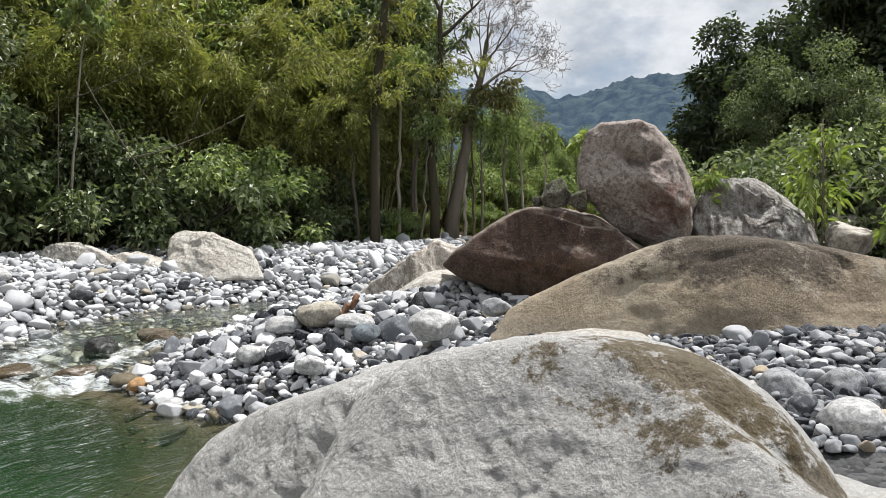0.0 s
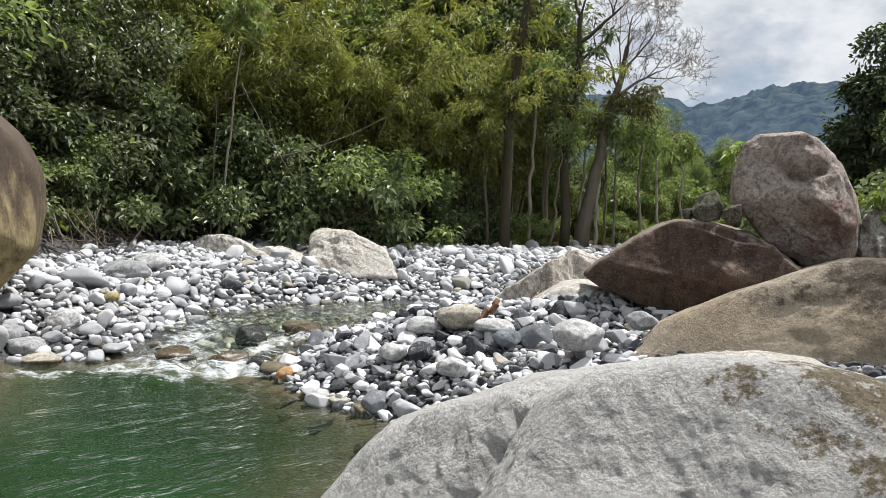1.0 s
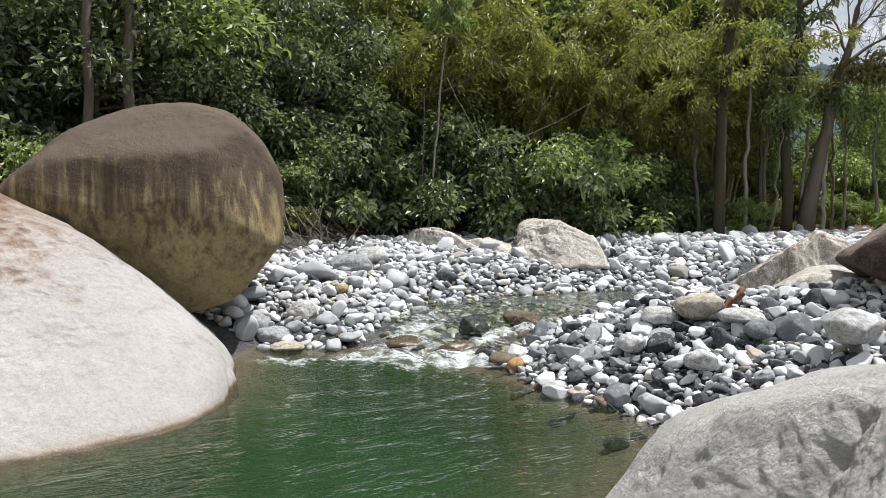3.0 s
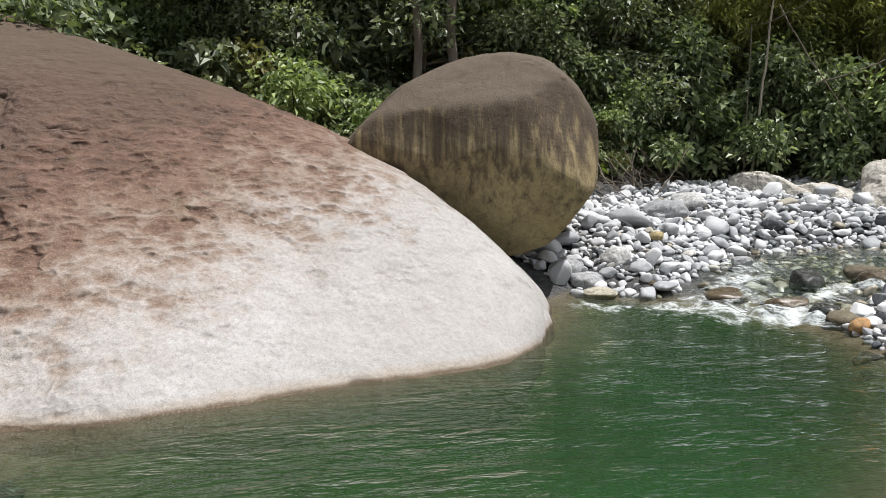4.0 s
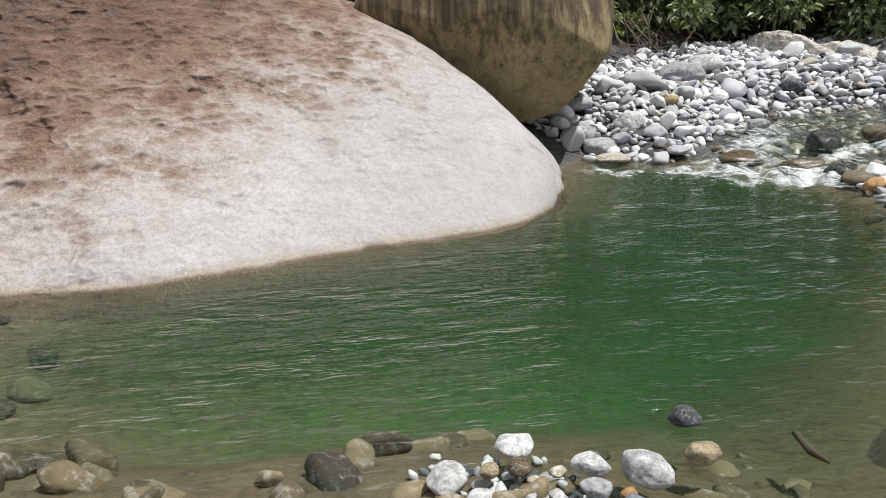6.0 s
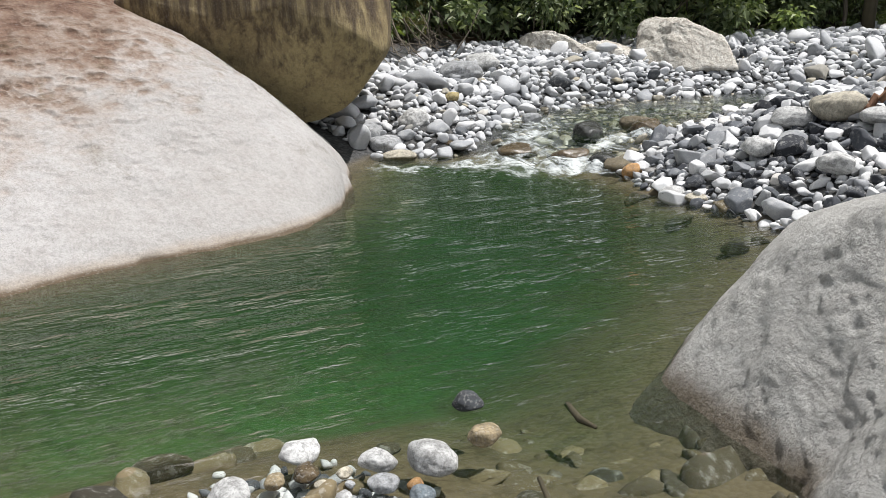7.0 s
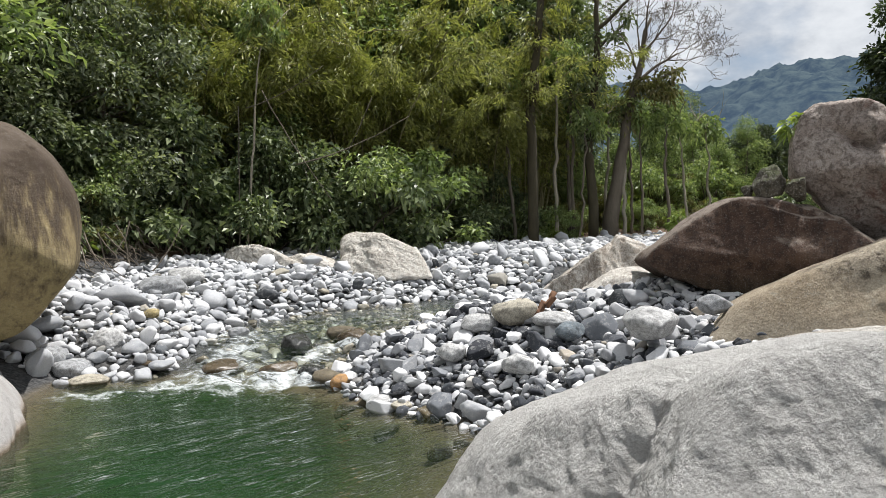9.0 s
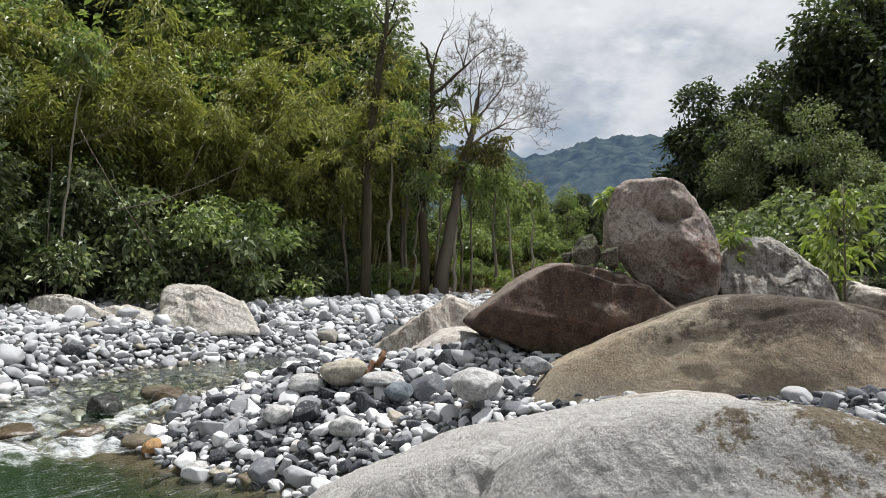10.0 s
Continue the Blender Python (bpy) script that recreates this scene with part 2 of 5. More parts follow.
# dark boulder: pale patches and the lit top edge painted on upward faces
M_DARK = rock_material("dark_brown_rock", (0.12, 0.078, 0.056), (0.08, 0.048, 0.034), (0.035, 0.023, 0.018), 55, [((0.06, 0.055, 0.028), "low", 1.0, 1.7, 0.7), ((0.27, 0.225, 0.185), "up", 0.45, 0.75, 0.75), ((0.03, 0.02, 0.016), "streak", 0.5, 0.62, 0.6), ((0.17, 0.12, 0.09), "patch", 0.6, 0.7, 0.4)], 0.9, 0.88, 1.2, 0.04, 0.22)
M_UPPER = rock_material("mottled_rock", (0.54, 0.475, 0.425), (0.41, 0.34, 0.295), (0.13, 0.1, 0.08), 50, [((0.22, 0.11, 0.08), "patch", 0.58, 0.68, 0.6), ((0.22, 0.1, 0.075), (2.7, 11.9, 2.6), 0.0, 0.5, 0.7), ((0.1, 0.075, 0.055), "streak", 0.55, 0.66, 0.45)], 1.1, 0.88, 2.2, 0.05, 0.4)
M_BACK = rock_material("grey_weathered_rock", (0.52, 0.505, 0.47), (0.36, 0.34, 0.31), (0.12, 0.1, 0.085), 50, [((0.1, 0.075, 0.055), "streak", 0.48, 0.6, 0.7)], 1.0, 0.88, 1.6, 0.06, 0.35)
M_SLAB = rock_material("tan_slab_rock", (0.45, 0.375, 0.27), (0.36, 0.29, 0.2), (0.24, 0.19, 0.13), 60, [((0.15, 0.115, 0.078), (3.9, 9.3, 1.6), 0.9, 1.4, 0.45), ((0.07, 0.057, 0.045), "high", 1.6, 1.95, 0.85), ((0.52, 0.45, 0.34), (1.85, 9.9, 1.9), 0.2, 0.6, 0.85), ((0.42, 0.38, 0.3), "patch", 0.58, 0.615, 0.6), ((0.11, 0.083, 0.055), "drip", 1.2, 2.7, 0.38), ((0.42, 0.37, 0.29), "low", 0.8, 1.4, 0.75)], 1.2, 0.9, 1.6, 0.04, 0.3, 0.45)
M_WHITE = rock_material("white_rock", (0.72, 0.69, 0.63), (0.6, 0.56, 0.5), (0.36, 0.31, 0.25), 40, [((0.22, 0.18, 0.13), "patch", 0.58, 0.7, 0.5)], 1.0, 0.88, 1.5, 0.08, 0.3)
M_FIN = rock_material("pale_brown_rock", (0.6, 0.565, 0.51), (0.5, 0.46, 0.4), (0.24, 0.19, 0.14), 50, [((0.13, 0.095, 0.065), "streak", 0.5, 0.62, 0.6)], 0.7, 0.88, 1.2)
M_MOSSY = rock_material("mossy_rock", (0.15, 0.135, 0.105), (0.085, 0.075, 0.055), (0.035, 0.03, 0.022), 50, [((0.06, 0.075, 0.02), "up", 0.4, 0.7, 0.6)], 0.9, 0.9, 2.0, 0.04)


def plain_stone(name, colour, wet=False):
    dark = tuple(0.35 * q for q in colour)
    return rock_material(name, colour, tuple(0.75 * q for q in colour), dark, 70, [], 0.5, 0.25 if wet else 0.85, 2.0, 0.015, 0.5)


S_WHITE, S_GREY, S_DARK = plain_stone("white_stone", (0.57, 0.57, 0.56)), plain_stone("grey_stone", (0.4, 0.41, 0.42)), plain_stone("dark_stone", (0.06, 0.066, 0.072))
S_TAN, S_ORANGE, S_CREAM, S_BLUE = plain_stone("tan_stone", (0.36, 0.29, 0.18)), plain_stone("orange_stone", (0.42, 0.24, 0.1)), plain_stone("cream_stone", (0.5, 0.46, 0.37)), plain_stone("blue_grey_stone", (0.19, 0.225, 0.25))
S_OCHRE = plain_stone("ochre_stone", (0.43, 0.35, 0.17))
S_MUD = plain_stone("brown_wet_stone", (0.17, 0.14, 0.09))
S_WET, S_WETDARK = plain_stone("wet_brown_stone", (0.11, 0.08, 0.045), True), plain_stone("wet_dark_stone", (0.04, 0.042, 0.04), True)
M_STONE_BED = stone_material("drowned_stones", [(0.0, (0.03, 0.027, 0.018)), (0.5, (0.1, 0.078, 0.04)), (1.0, (0.19, 0.15, 0.085))])


def ground_material():
    m, k = material("river_gravel")
    v = k.where()
    vor = k.n("ShaderNodeTexVoronoi", feature="F1", ins={"Vector": v, "Scale": 22.0, "Randomness": 1.0})
    tone = k.n("ShaderNodeSeparateColor", ins={"Color": vor.outputs["Color"]}).outputs[0]
    # near-black gravel: the shade in the gaps between stones is put into it
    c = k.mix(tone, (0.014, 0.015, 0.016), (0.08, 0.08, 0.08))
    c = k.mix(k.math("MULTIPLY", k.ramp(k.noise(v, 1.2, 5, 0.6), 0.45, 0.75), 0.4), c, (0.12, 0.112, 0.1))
    xyz = k.height()
    # leaf litter and soil on the wooded bank
    soil = k.mix(k.noise(v, 6.0, 6, 0.7), (0.05, 0.035, 0.022), (0.15, 0.09, 0.055))
    c = k.mix(k.ramp(k.math("ADD", xyz[2], k.math("MULTIPLY_ADD", k.noise(v, 0.8, 4, 0.6), 1.0, -0.5)), 1.55, 1.9), c, soil)
    # silt on the pool bed, painted greener with depth for the light water absorbs
    bed = k.mix(k.ramp(k.math("ADD", xyz[2], k.math("MULTIPLY_ADD", k.noise(v, 1.1, 5, 0.65), 1.0, -0.5)), -0.2, -1.3), k.mix(k.ramp(xyz[0], -4.8, -6.4), (0.105, 0.083, 0.046), (0.13, 0.103, 0.06)), (0.03, 0.088, 0.019))
    bed = k.mix(k.math("MULTIPLY", k.ramp(k.noise(v, 2.2, 6, 0.7), 0.5, 0.7), 0.6), bed, k.mix(0.6, bed, (0.02, 0.022, 0.014)))
    bed = k.mix(k.math("MULTIPLY", k.ramp(k.noise(v, 9.0, 7, 0.7), 0.45, 0.65), 0.55), bed, k.mix(1.0, bed, (0.35, 0.33, 0.3), "MULTIPLY"))
    c = k.mix(k.ramp(xyz[2], 0.06, -0.06), c, bed)
    finish(k, c, 0.85, k.math("SUBTRACT", 1.0, vor.outputs["Distance"]), 0.25, 0.05)
    return m


M_GROUND = ground_material()


def water_material():
    """Clear water that takes its tint from its own depth, and white water where it breaks."""
    m, k = material("clear_river_water")
    v = k.where()
    depth, broken = k.n("ShaderNodeAttribute"), k.n("ShaderNodeAttribute")
    depth.attribute_name, broken.attribute_name = "depth", "broken"
    deep, churned = depth.outputs["Fac"], broken.outputs["Fac"]
    turned = k.n("ShaderNodeMapping", ins={"Vector": v, "Rotation": (0, 0, radians(-62))}).outputs[0]
    stretched = k.n("ShaderNodeMapping", ins={"Vector": turned, "Scale": (0.7, 2.0, 1.0)}).outputs[0]
    small = k.n("ShaderNodeMapping", ins={"Vector": turned, "Rotation": (0, 0, 0.35), "Scale": (1.2, 3.4, 1.0)}).outputs[0]
    waves = k.math("ADD", k.noise(stretched, 2.6, 3, 0.55), k.math("MULTIPLY", k.noise(small, 4.6, 3, 0.55), 0.35))
    bump = k.n("ShaderNodeBump", ins={"Strength": 1.0, "Distance": 0.062, "Height": waves}).outputs[0]
    tint = k.n("ShaderNodeCombineColor", ins={0: k.math("POWER", 0.2, deep), 1: k.math("POWER", 0.4, deep), 2: k.math("POWER", 0.27, deep)})
    clear = k.n("ShaderNodeBsdfTransparent", ins={"Color": tint.outputs[0]})
    turbid = k.n("ShaderNodeBsdfDiffuse", ins={"Color": (0.007, 0.033, 0.008, 1)})
    body = k.n("ShaderNodeMixShader", ins={0: k.math("SUBTRACT", 1.0, k.math("POWER", 0.5, deep))})
    link(k.t, clear.outputs[0], body.inputs[1]), link(k.t, turbid.outputs[0], body.inputs[2])
    gloss = k.n("ShaderNodeBsdfGlossy", ins={"Roughness": 0.04, "Normal": bump})
    fres = k.n("ShaderNodeFresnel", ins={"IOR": 1.33, "Normal": bump})
    top = k.n("ShaderNodeMixShader", ins={0: fres.outputs[0]})
    link(k.t, body.outputs[0], top.inputs[1]), link(k.t, gloss.outputs[0], top.inputs[2])
    flow = k.n("ShaderNodeMapping", ins={"Vector": v, "Rotation": (0, 0, radians(-30)), "Scale": (1.0, 1.5, 1.0)}).outputs[0]
    churn = k.noise(flow, 4.2, 9, 0.72)
    patchy = k.noise(flow, 1.5, 4, 0.6)
    level = k.math("ADD", k.math("ADD", k.math("MULTIPLY", churn, 0.7), k.math("MULTIPLY", patchy, 0.3)), k.math("MULTIPLY_ADD", churned, 0.25, -0.145))
    amount = k.math("MULTIPLY", k.ramp(level, 0.47, 0.72, 0.0, 0.9), k.ramp(churned, 0.04, 0.3))
    foam = k.n("ShaderNodeBsdfDiffuse", ins={"Color": (0.66, 0.7, 0.7, 1), "Normal": k.n("ShaderNodeBump", ins={"Strength": 0.7, "Distance": 0.07, "Height": churn}).outputs[0]})
    final = k.n("ShaderNodeMixShader", ins={0: amount})
    link(k.t, top.outputs[0], final.inputs[1]), link(k.t, foam.outputs[0], final.inputs[2])
    link(k.t, final.outputs[0], k.n("ShaderNodeOutputMaterial").inputs[0])
    return m


M_WATER = water_material()


def leaf_material(name, a, b, c, gloss=0.45):
    m, k = material(name)
    rnd = k.n("ShaderNodeNewGeometry").outputs["Random Per Island"]
    patch = k.noise(k.where(), 0.55, 3, 0.5)
    col = k.mix(k.math("POWER", rnd, 1.3), a, b)
    col = k.mix(k.math("MULTIPLY", k.ramp(patch, 0.45, 0.65), 0.6), col, c)
    p = k.n("ShaderNodeBsdfPrincipled", ins={"Base Color": col, "Roughness": gloss, "Specular IOR Level": 0.5})
    tr = k.n("ShaderNodeBsdfTranslucent", ins={"Color": k.mix(1.0, col, (1.5, 1.6, 0.8), "MULTIPLY")})
    mx = k.n("ShaderNodeMixShader", ins={0: 0.3})
    link(k.t, p.outputs[0], mx.inputs[1]), link(k.t, tr.outputs[0], mx.inputs[2])
    link(k.t, mx.outputs[0], k.n("ShaderNodeOutputMaterial").inputs[0])
    return m


M_LEAF_DARK = leaf_material("dark_green_leaves", (0.04, 0.065, 0.026), (0.29, 0.33, 0.185), (0.09, 0.127, 0.052), 0.46)
M_LEAF_MID = leaf_material("green_leaves", (0.07, 0.112, 0.036), (0.39, 0.455, 0.2), (0.17, 0.235, 0.08), 0.46)
M_LEAF_BRIGHT = leaf_material("bright_green_leaves", (0.128, 0.185, 0.038), (0.3, 0.36, 0.11), (0.18, 0.235, 0.05), 0.4)
M_LEAF_BAMBOO = leaf_material("bamboo_leaves", (0.1, 0.115, 0.036), (0.43, 0.435, 0.15), (0.25, 0.265, 0.072))
M_LEAF_GREY = leaf_material("pale_glossy_leaves", (0.05, 0.07, 0.036), (0.31, 0.34, 0.215), (0.11, 0.14, 0.07), 0.44)
M_LEAF_DRY = leaf_material("olive_leaves", (0.075, 0.078, 0.028), (0.2, 0.18, 0.07), (0.11, 0.11, 0.035))
M_LEAF_HILL = leaf_material("hill_leaves", (0.023, 0.038, 0.018), (0.095, 0.118, 0.06), (0.043, 0.062, 0.03))


def bark_material(name, a, b):
    m, k = material(name)
    v = k.where((1, 1, 0.25))
    f = k.noise(v, 6.0, 6, 0.7)
    finish(k, k.mix(f, a, b), 0.9, f, 0.8, 0.03)
    return m


M_BARK = bark_material("grey_brown_bark", (0.07, 0.055, 0.04), (0.22, 0.19, 0.15))
M_BARK_PALE = bark_material("pale_bark", (0.16, 0.14, 0.1), (0.42, 0.38, 0.31))
M_BARK_DARK = bark_material("dark_mossy_bark", (0.03, 0.028, 0.018), (0.09, 0.075, 0.045))
M_CULM = bark_material("bamboo_culm", (0.16, 0.16, 0.07), (0.34, 0.3, 0.17))
M_CHAR = bark_material("charred_wood", (0.03, 0.016, 0.012), (0.26, 0.14, 0.08))
M_DRIFT = bark_material("bleached_wood", (0.36, 0.3, 0.22), (0.58, 0.52, 0.43))

# ---- building helpers ----


def mesh_object(name, verts, faces, mat, parent=None, smooth_faces=True, label=""):
    me = bpy.data.meshes.new(name)
    me.from_pydata(np.asarray(verts).tolist() if not isinstance(verts, list) else verts, [], faces if isinstance(faces, list) else np.asarray(faces).tolist())
    me.materials.append(mat)
    if smooth_faces:
        me.polygons.foreach_set("use_smooth", [True] * len(me.polygons))
    me.update()
    ob = new(name, me)
    if parent is not None:
        ob.parent = parent
    if label:
        ob["label"] = label
    return ob


SPHERES = {}


def sphere(sub):
    """Unit directions and triangles of an icosphere."""
    if sub not in SPHERES:
        bm = bmesh.new()
        bmesh.ops.create_icosphere(bm, subdivisions=sub, radius=1)
        d = np.array([v.co[:] for v in bm.verts])
        f = np.array([[v.index for v in q.verts] for q in bm.faces])
        bm.free()
        SPHERES[sub] = (d / np.linalg.norm(d, axis=1)[:, None], f)
    return SPHERES[sub]


def hull_radius(d, planes, k):
    """Radius along d of a rounded body bounded by planes (nx, ny, nz, distance)."""
    p = np.array(planes)
    g = np.maximum(d @ p[:, :3].T / p[:, 3], 0)
    top = g.max(1)
    return 1 / (top * ((g / top[:, None]) ** k).sum(1) ** (1 / k))


def planes_of(planes, normals=False):
    p = np.array(planes, float)
    n = p[:, :3] / np.linalg.norm(p[:, :3], axis=1)[:, None]
    return n if normals else p[:, :3] / p[:, 3:]


def segment_distance(p, a, b):
    a, b = np.array(a, float), np.array(b, float)
    u = np.clip(((p - a) @ (b - a)) / ((b - a) @ (b - a)), 0, 1)
    return np.linalg.norm(p - a - u[:, None] * (b - a), axis=1)


def boulder(name, centre, planes, mat, sub=6, k=14, rough=0.05, size=1.0, seed=1, grooves=(), pits=None, lobes=(), chips=0, cracks=0.9, ridges=(), focus=None):
    """A rock from the planes that bound it, rounded, roughened and grooved. grooves: (from, to, width, depth) in the world; lobes: further bodies joined on."""
    d, f = sphere(sub)
    if focus:
        # more of the mesh towards the side that is seen
        d = d + np.array(focus)
        d = d / np.linalg.norm(d, axis=1)[:, None]
    r = hull_radius(d, planes, k)
    for extra in lobes:
        r = np.maximum(r, hull_radius(d, extra, k))
    if chips:
        q = np.random.default_rng(seed)
        c = q.normal(size=(chips, 3))
        c /= np.linalg.norm(c, axis=1)[:, None]
        near = (d @ c.T).argmax(0)
        face = (d[near] @ planes_of(planes).T).argmax(1)
        tilt = planes_of(planes, True)[face] + q.normal(size=(chips, 3)) * 0.16
        tilt /= np.linalg.norm(tilt, axis=1)[:, None]
        for n, t, e in zip(near, tilt, q.uniform(0.0, 0.05, chips)):
            side = np.maximum(d @ t, 1e-3)
            flat_r = (r[n] - e * size) * max(d[n] @ t, 0.05) / side
            reach = np.linalg.norm((d - d[n]) * r[n], axis=1)
            r = r - np.clip(r - flat_r, 0, 0.09 * size) * smooth(1.6 * size, 0.9 * size, reach)
    p = d * r[:, None]
    w = p + np.array(centre)
    ridged = np.abs(fbm(w / (size * 0.9), 3, seed + 20, 0.55))
    move = rough * (fbm(w / size, 6, seed, 0.55) + 0.6 * fbm(w / (size * 3.1), 2, seed + 9) - cracks * np.exp(-((ridged / 0.06) ** 2)) * smooth(0.0, 0.5, fbm(w / (size * 1.7), 2, seed + 30)))
    for way, length, depth in ridges:
        u = np.array(way, float) / np.linalg.norm(way)
        q = w + 0.12 * length * np.stack([value_noise(w * 2.5 / length, seed + 51), value_noise(w * 2.5 / length, seed + 52), value_noise(w * 2.5 / length, seed + 53)], 1)
        q = (q - 0.72 * (q @ u)[:, None] * u) / length
        move = move + depth * (0.32 - np.abs(fbm(q, 4, seed + 54, 0.55))) * (0.4 + 0.6 * smooth(-0.3, 0.3, fbm(w / (length * 3), 2, seed + 55)))
    for a, b, width, depth in grooves:
        q = w + 0.5 * width * np.stack([value_noise(w * 5 / max(width * 10, 0.5), seed + 41), value_noise(w * 5 / max(width * 10, 0.5), seed + 42), value_noise(w * 5 / max(width * 10, 0.5), seed + 43)], 1)
        move = move - depth * np.exp(-((segment_distance(q, a, b) / width) ** 2))
    worn = pits(w) if pits is not None else 0 * r
    p = p + d * (move - worn)[:, None]
    ob = mesh_object(name, p, f, mat)
    ob.location = centre
    return ob


def tube(path, radii, sides=6, closed=True):
    """Verts and faces of a tapered tube along a path."""
    path = np.array(path, float)
    t = np.gradient(path, axis=0)
    t /= np.linalg.norm(t, axis=1)[:, None] + 1e-9
    ref = np.where(np.abs(t[:, 2:3]) > 0.9, np.array([[1.0, 0, 0]]), np.array([[0, 0, 1.0]]))
    a = np.cross(t, ref)
    a /= np.linalg.norm(a, axis=1)[:, None]
    b = np.cross(t, a)
    ang = np.linspace(0, 2 * np.pi, sides, endpoint=False)
    v = path[:, None] + np.array(radii)[:, None, None] * (np.cos(ang)[None, :, None] * a[:, None] + np.sin(ang)[None, :, None] * b[:, None])
    n = len(path)
    f = [[i * sides + j, i * sides + (j + 1) % sides, (i + 1) * sides + (j + 1) % sides, (i + 1) * sides + j] for i in range(n - 1) for j in range(sides)]
    if closed:
        f += [list(range(sides))[::-1], [(n - 1) * sides + j for j in range(sides)]]
    return v.reshape(-1, 3), f


def join(pieces):
    verts, faces, n = [], [], 0
    for v, f in pieces:
        verts.append(np.asarray(v))
        faces += [[i + n for i in q] for q in f]
        n += len(v)
    return np.concatenate(verts), faces


def leaves(centres, ways, ups, length, width, fold=0.25, droop=0.0):
    """Folded pointed leaves: 4 corners and 2 triangles each."""
    ways = ways / (np.linalg.norm(ways, axis=1)[:, None] + 1e-9)
    side = np.cross(ways, ups)
    side /= np.linalg.norm(side, axis=1)[:, None] + 1e-9
    up = np.cross(side, ways)
    L, W = np.asarray(length)[:, None], np.asarray(width)[:, None]
    base = centres
    tip = centres + ways * L - np.array([0, 0, 1.0]) * L * droop
    mid = centres + ways * L * 0.45
    lft = mid + side * W * 0.5 + up * W * fold
    rgt = mid - side * W * 0.5 + up * W * fold
    v = np.stack([base, lft, tip, rgt], 1).reshape(-1, 3)
    n = np.arange(len(centres))[:, None] * 4
    f = np.concatenate([n + np.array([[0, 2, 1]]), n + np.array([[0, 3, 2]])])
    return v, f


def clump_leaves(rng, clumps, per_m2, length, shape=0.5, droop=0.15, shell=0.6):
    """Leaves spread through a set of clumps (x, y, z, rx, rz)."""
    cs, ws, us, ls = [], [], [], []
    for x, y, z, rx, rz in clumps:
        n = max(12, int(per_m2 * 4 * np.pi * rx * (rx + rz) / 2))
        d = rng.normal(size=(n, 3))
        d[:, 2] = d[:, 2] * 0.9 + 0.25
        d /= np.linalg.norm(d, axis=1)[:, None]
        rad = 1 - shell * rng.random(n) ** 1.5
        wob = 1 + 0.35 * fbm(d * 1.9 + np.array([x, y, z]), 2, 3)
        p = np.array([x, y, z]) + d * np.array([rx, rx, rz]) * (rad * wob)[:, None]
        w = d * np.array([1, 1, 0.35]) + rng.normal(size=(n, 3)) * 0.75
        w[:, 2] -= 0.15
        u = d * 0.6 + np.array([0, 0, 0.8]) + rng.normal(size=(n, 3)) * 0.55
        cs.append(p), ws.append(w), us.append(u)
        ls.append(length * rng.uniform(0.6, 1.35, n))
    L = np.concatenate(ls)
    return leaves(np.concatenate(cs), np.concatenate(ws), np.concatenate(us), L, L * shape, 0.2, droop)


# ---- the river bed and its banks ----
LEFT_EDGE = ((-9.5, -60), (-8.9, 0.5), (-7.8, 2.4), (-7.4, 4.5), (-7.5, 7), (-8.9, 9.3), (-9.3, 10.3), (-8.9, 10.6), (-8.0, 11.1), (-8.4, 12.7), (-8.8, 15), (-7.8, 17), (-6.2, 18.8), (-4, 20.4), (-1, 21.6), (4, 22.4), (14, 23.5), (60, 25))
RIGHT_EDGE = ((-14, -60), (-9.5, -1.2), (-8.2, -0.5), (-7.6, 0.0), (-6.6, -0.2), (-5.2, 0.2), (-4.2, 1.0), (-3.6, 1.9), (-2.9, 2.3), (-2.2, 2.45), (-1.5, 2.7), (-1.1, 3.2), (-0.9, 4.0), (-1.0, 5.5), (-1.5, 7.2), (-2.1, 8.6), (-2.6, 9.1), (-3.8, 9.7), (-4.9, 10.8), (-5.1, 12), (-4.9, 14), (-4.3, 15.6), (-3.0, 17), (-0.8, 18.2), (3, 19.2), (14, 20.5), (60, 22))


def side_of(line, x, y):
    """Distance from an edge line, positive on its left."""
    x, y = np.asarray(x, float), np.asarray(y, float)
    best, sign = np.full(x.shape, 1e9), np.ones(x.shape)
    for (ax, ay), (bx, by) in zip(line, line[1:]):
        ux, uy = bx - ax, by - ay
        u = np.clip(((x - ax) * ux + (y - ay) * uy) / (ux * ux + uy * uy), 0, 1)
        d = np.hypot(x - ax - u * ux, y - ay - u * uy)
        s = np.sign(ux * (y - ay) - uy * (x - ax))
        near = d < best - 1e-9
        best, sign = np.where(near, d, best), np.where(near, s, sign)
    return best * np.where(sign == 0, 1, sign)


def water_level(y):
    return 0.3 * smooth(10.6, 13.2, y) + 0.03 * np.clip(np.asarray(y) - 13.2, 0, 10)


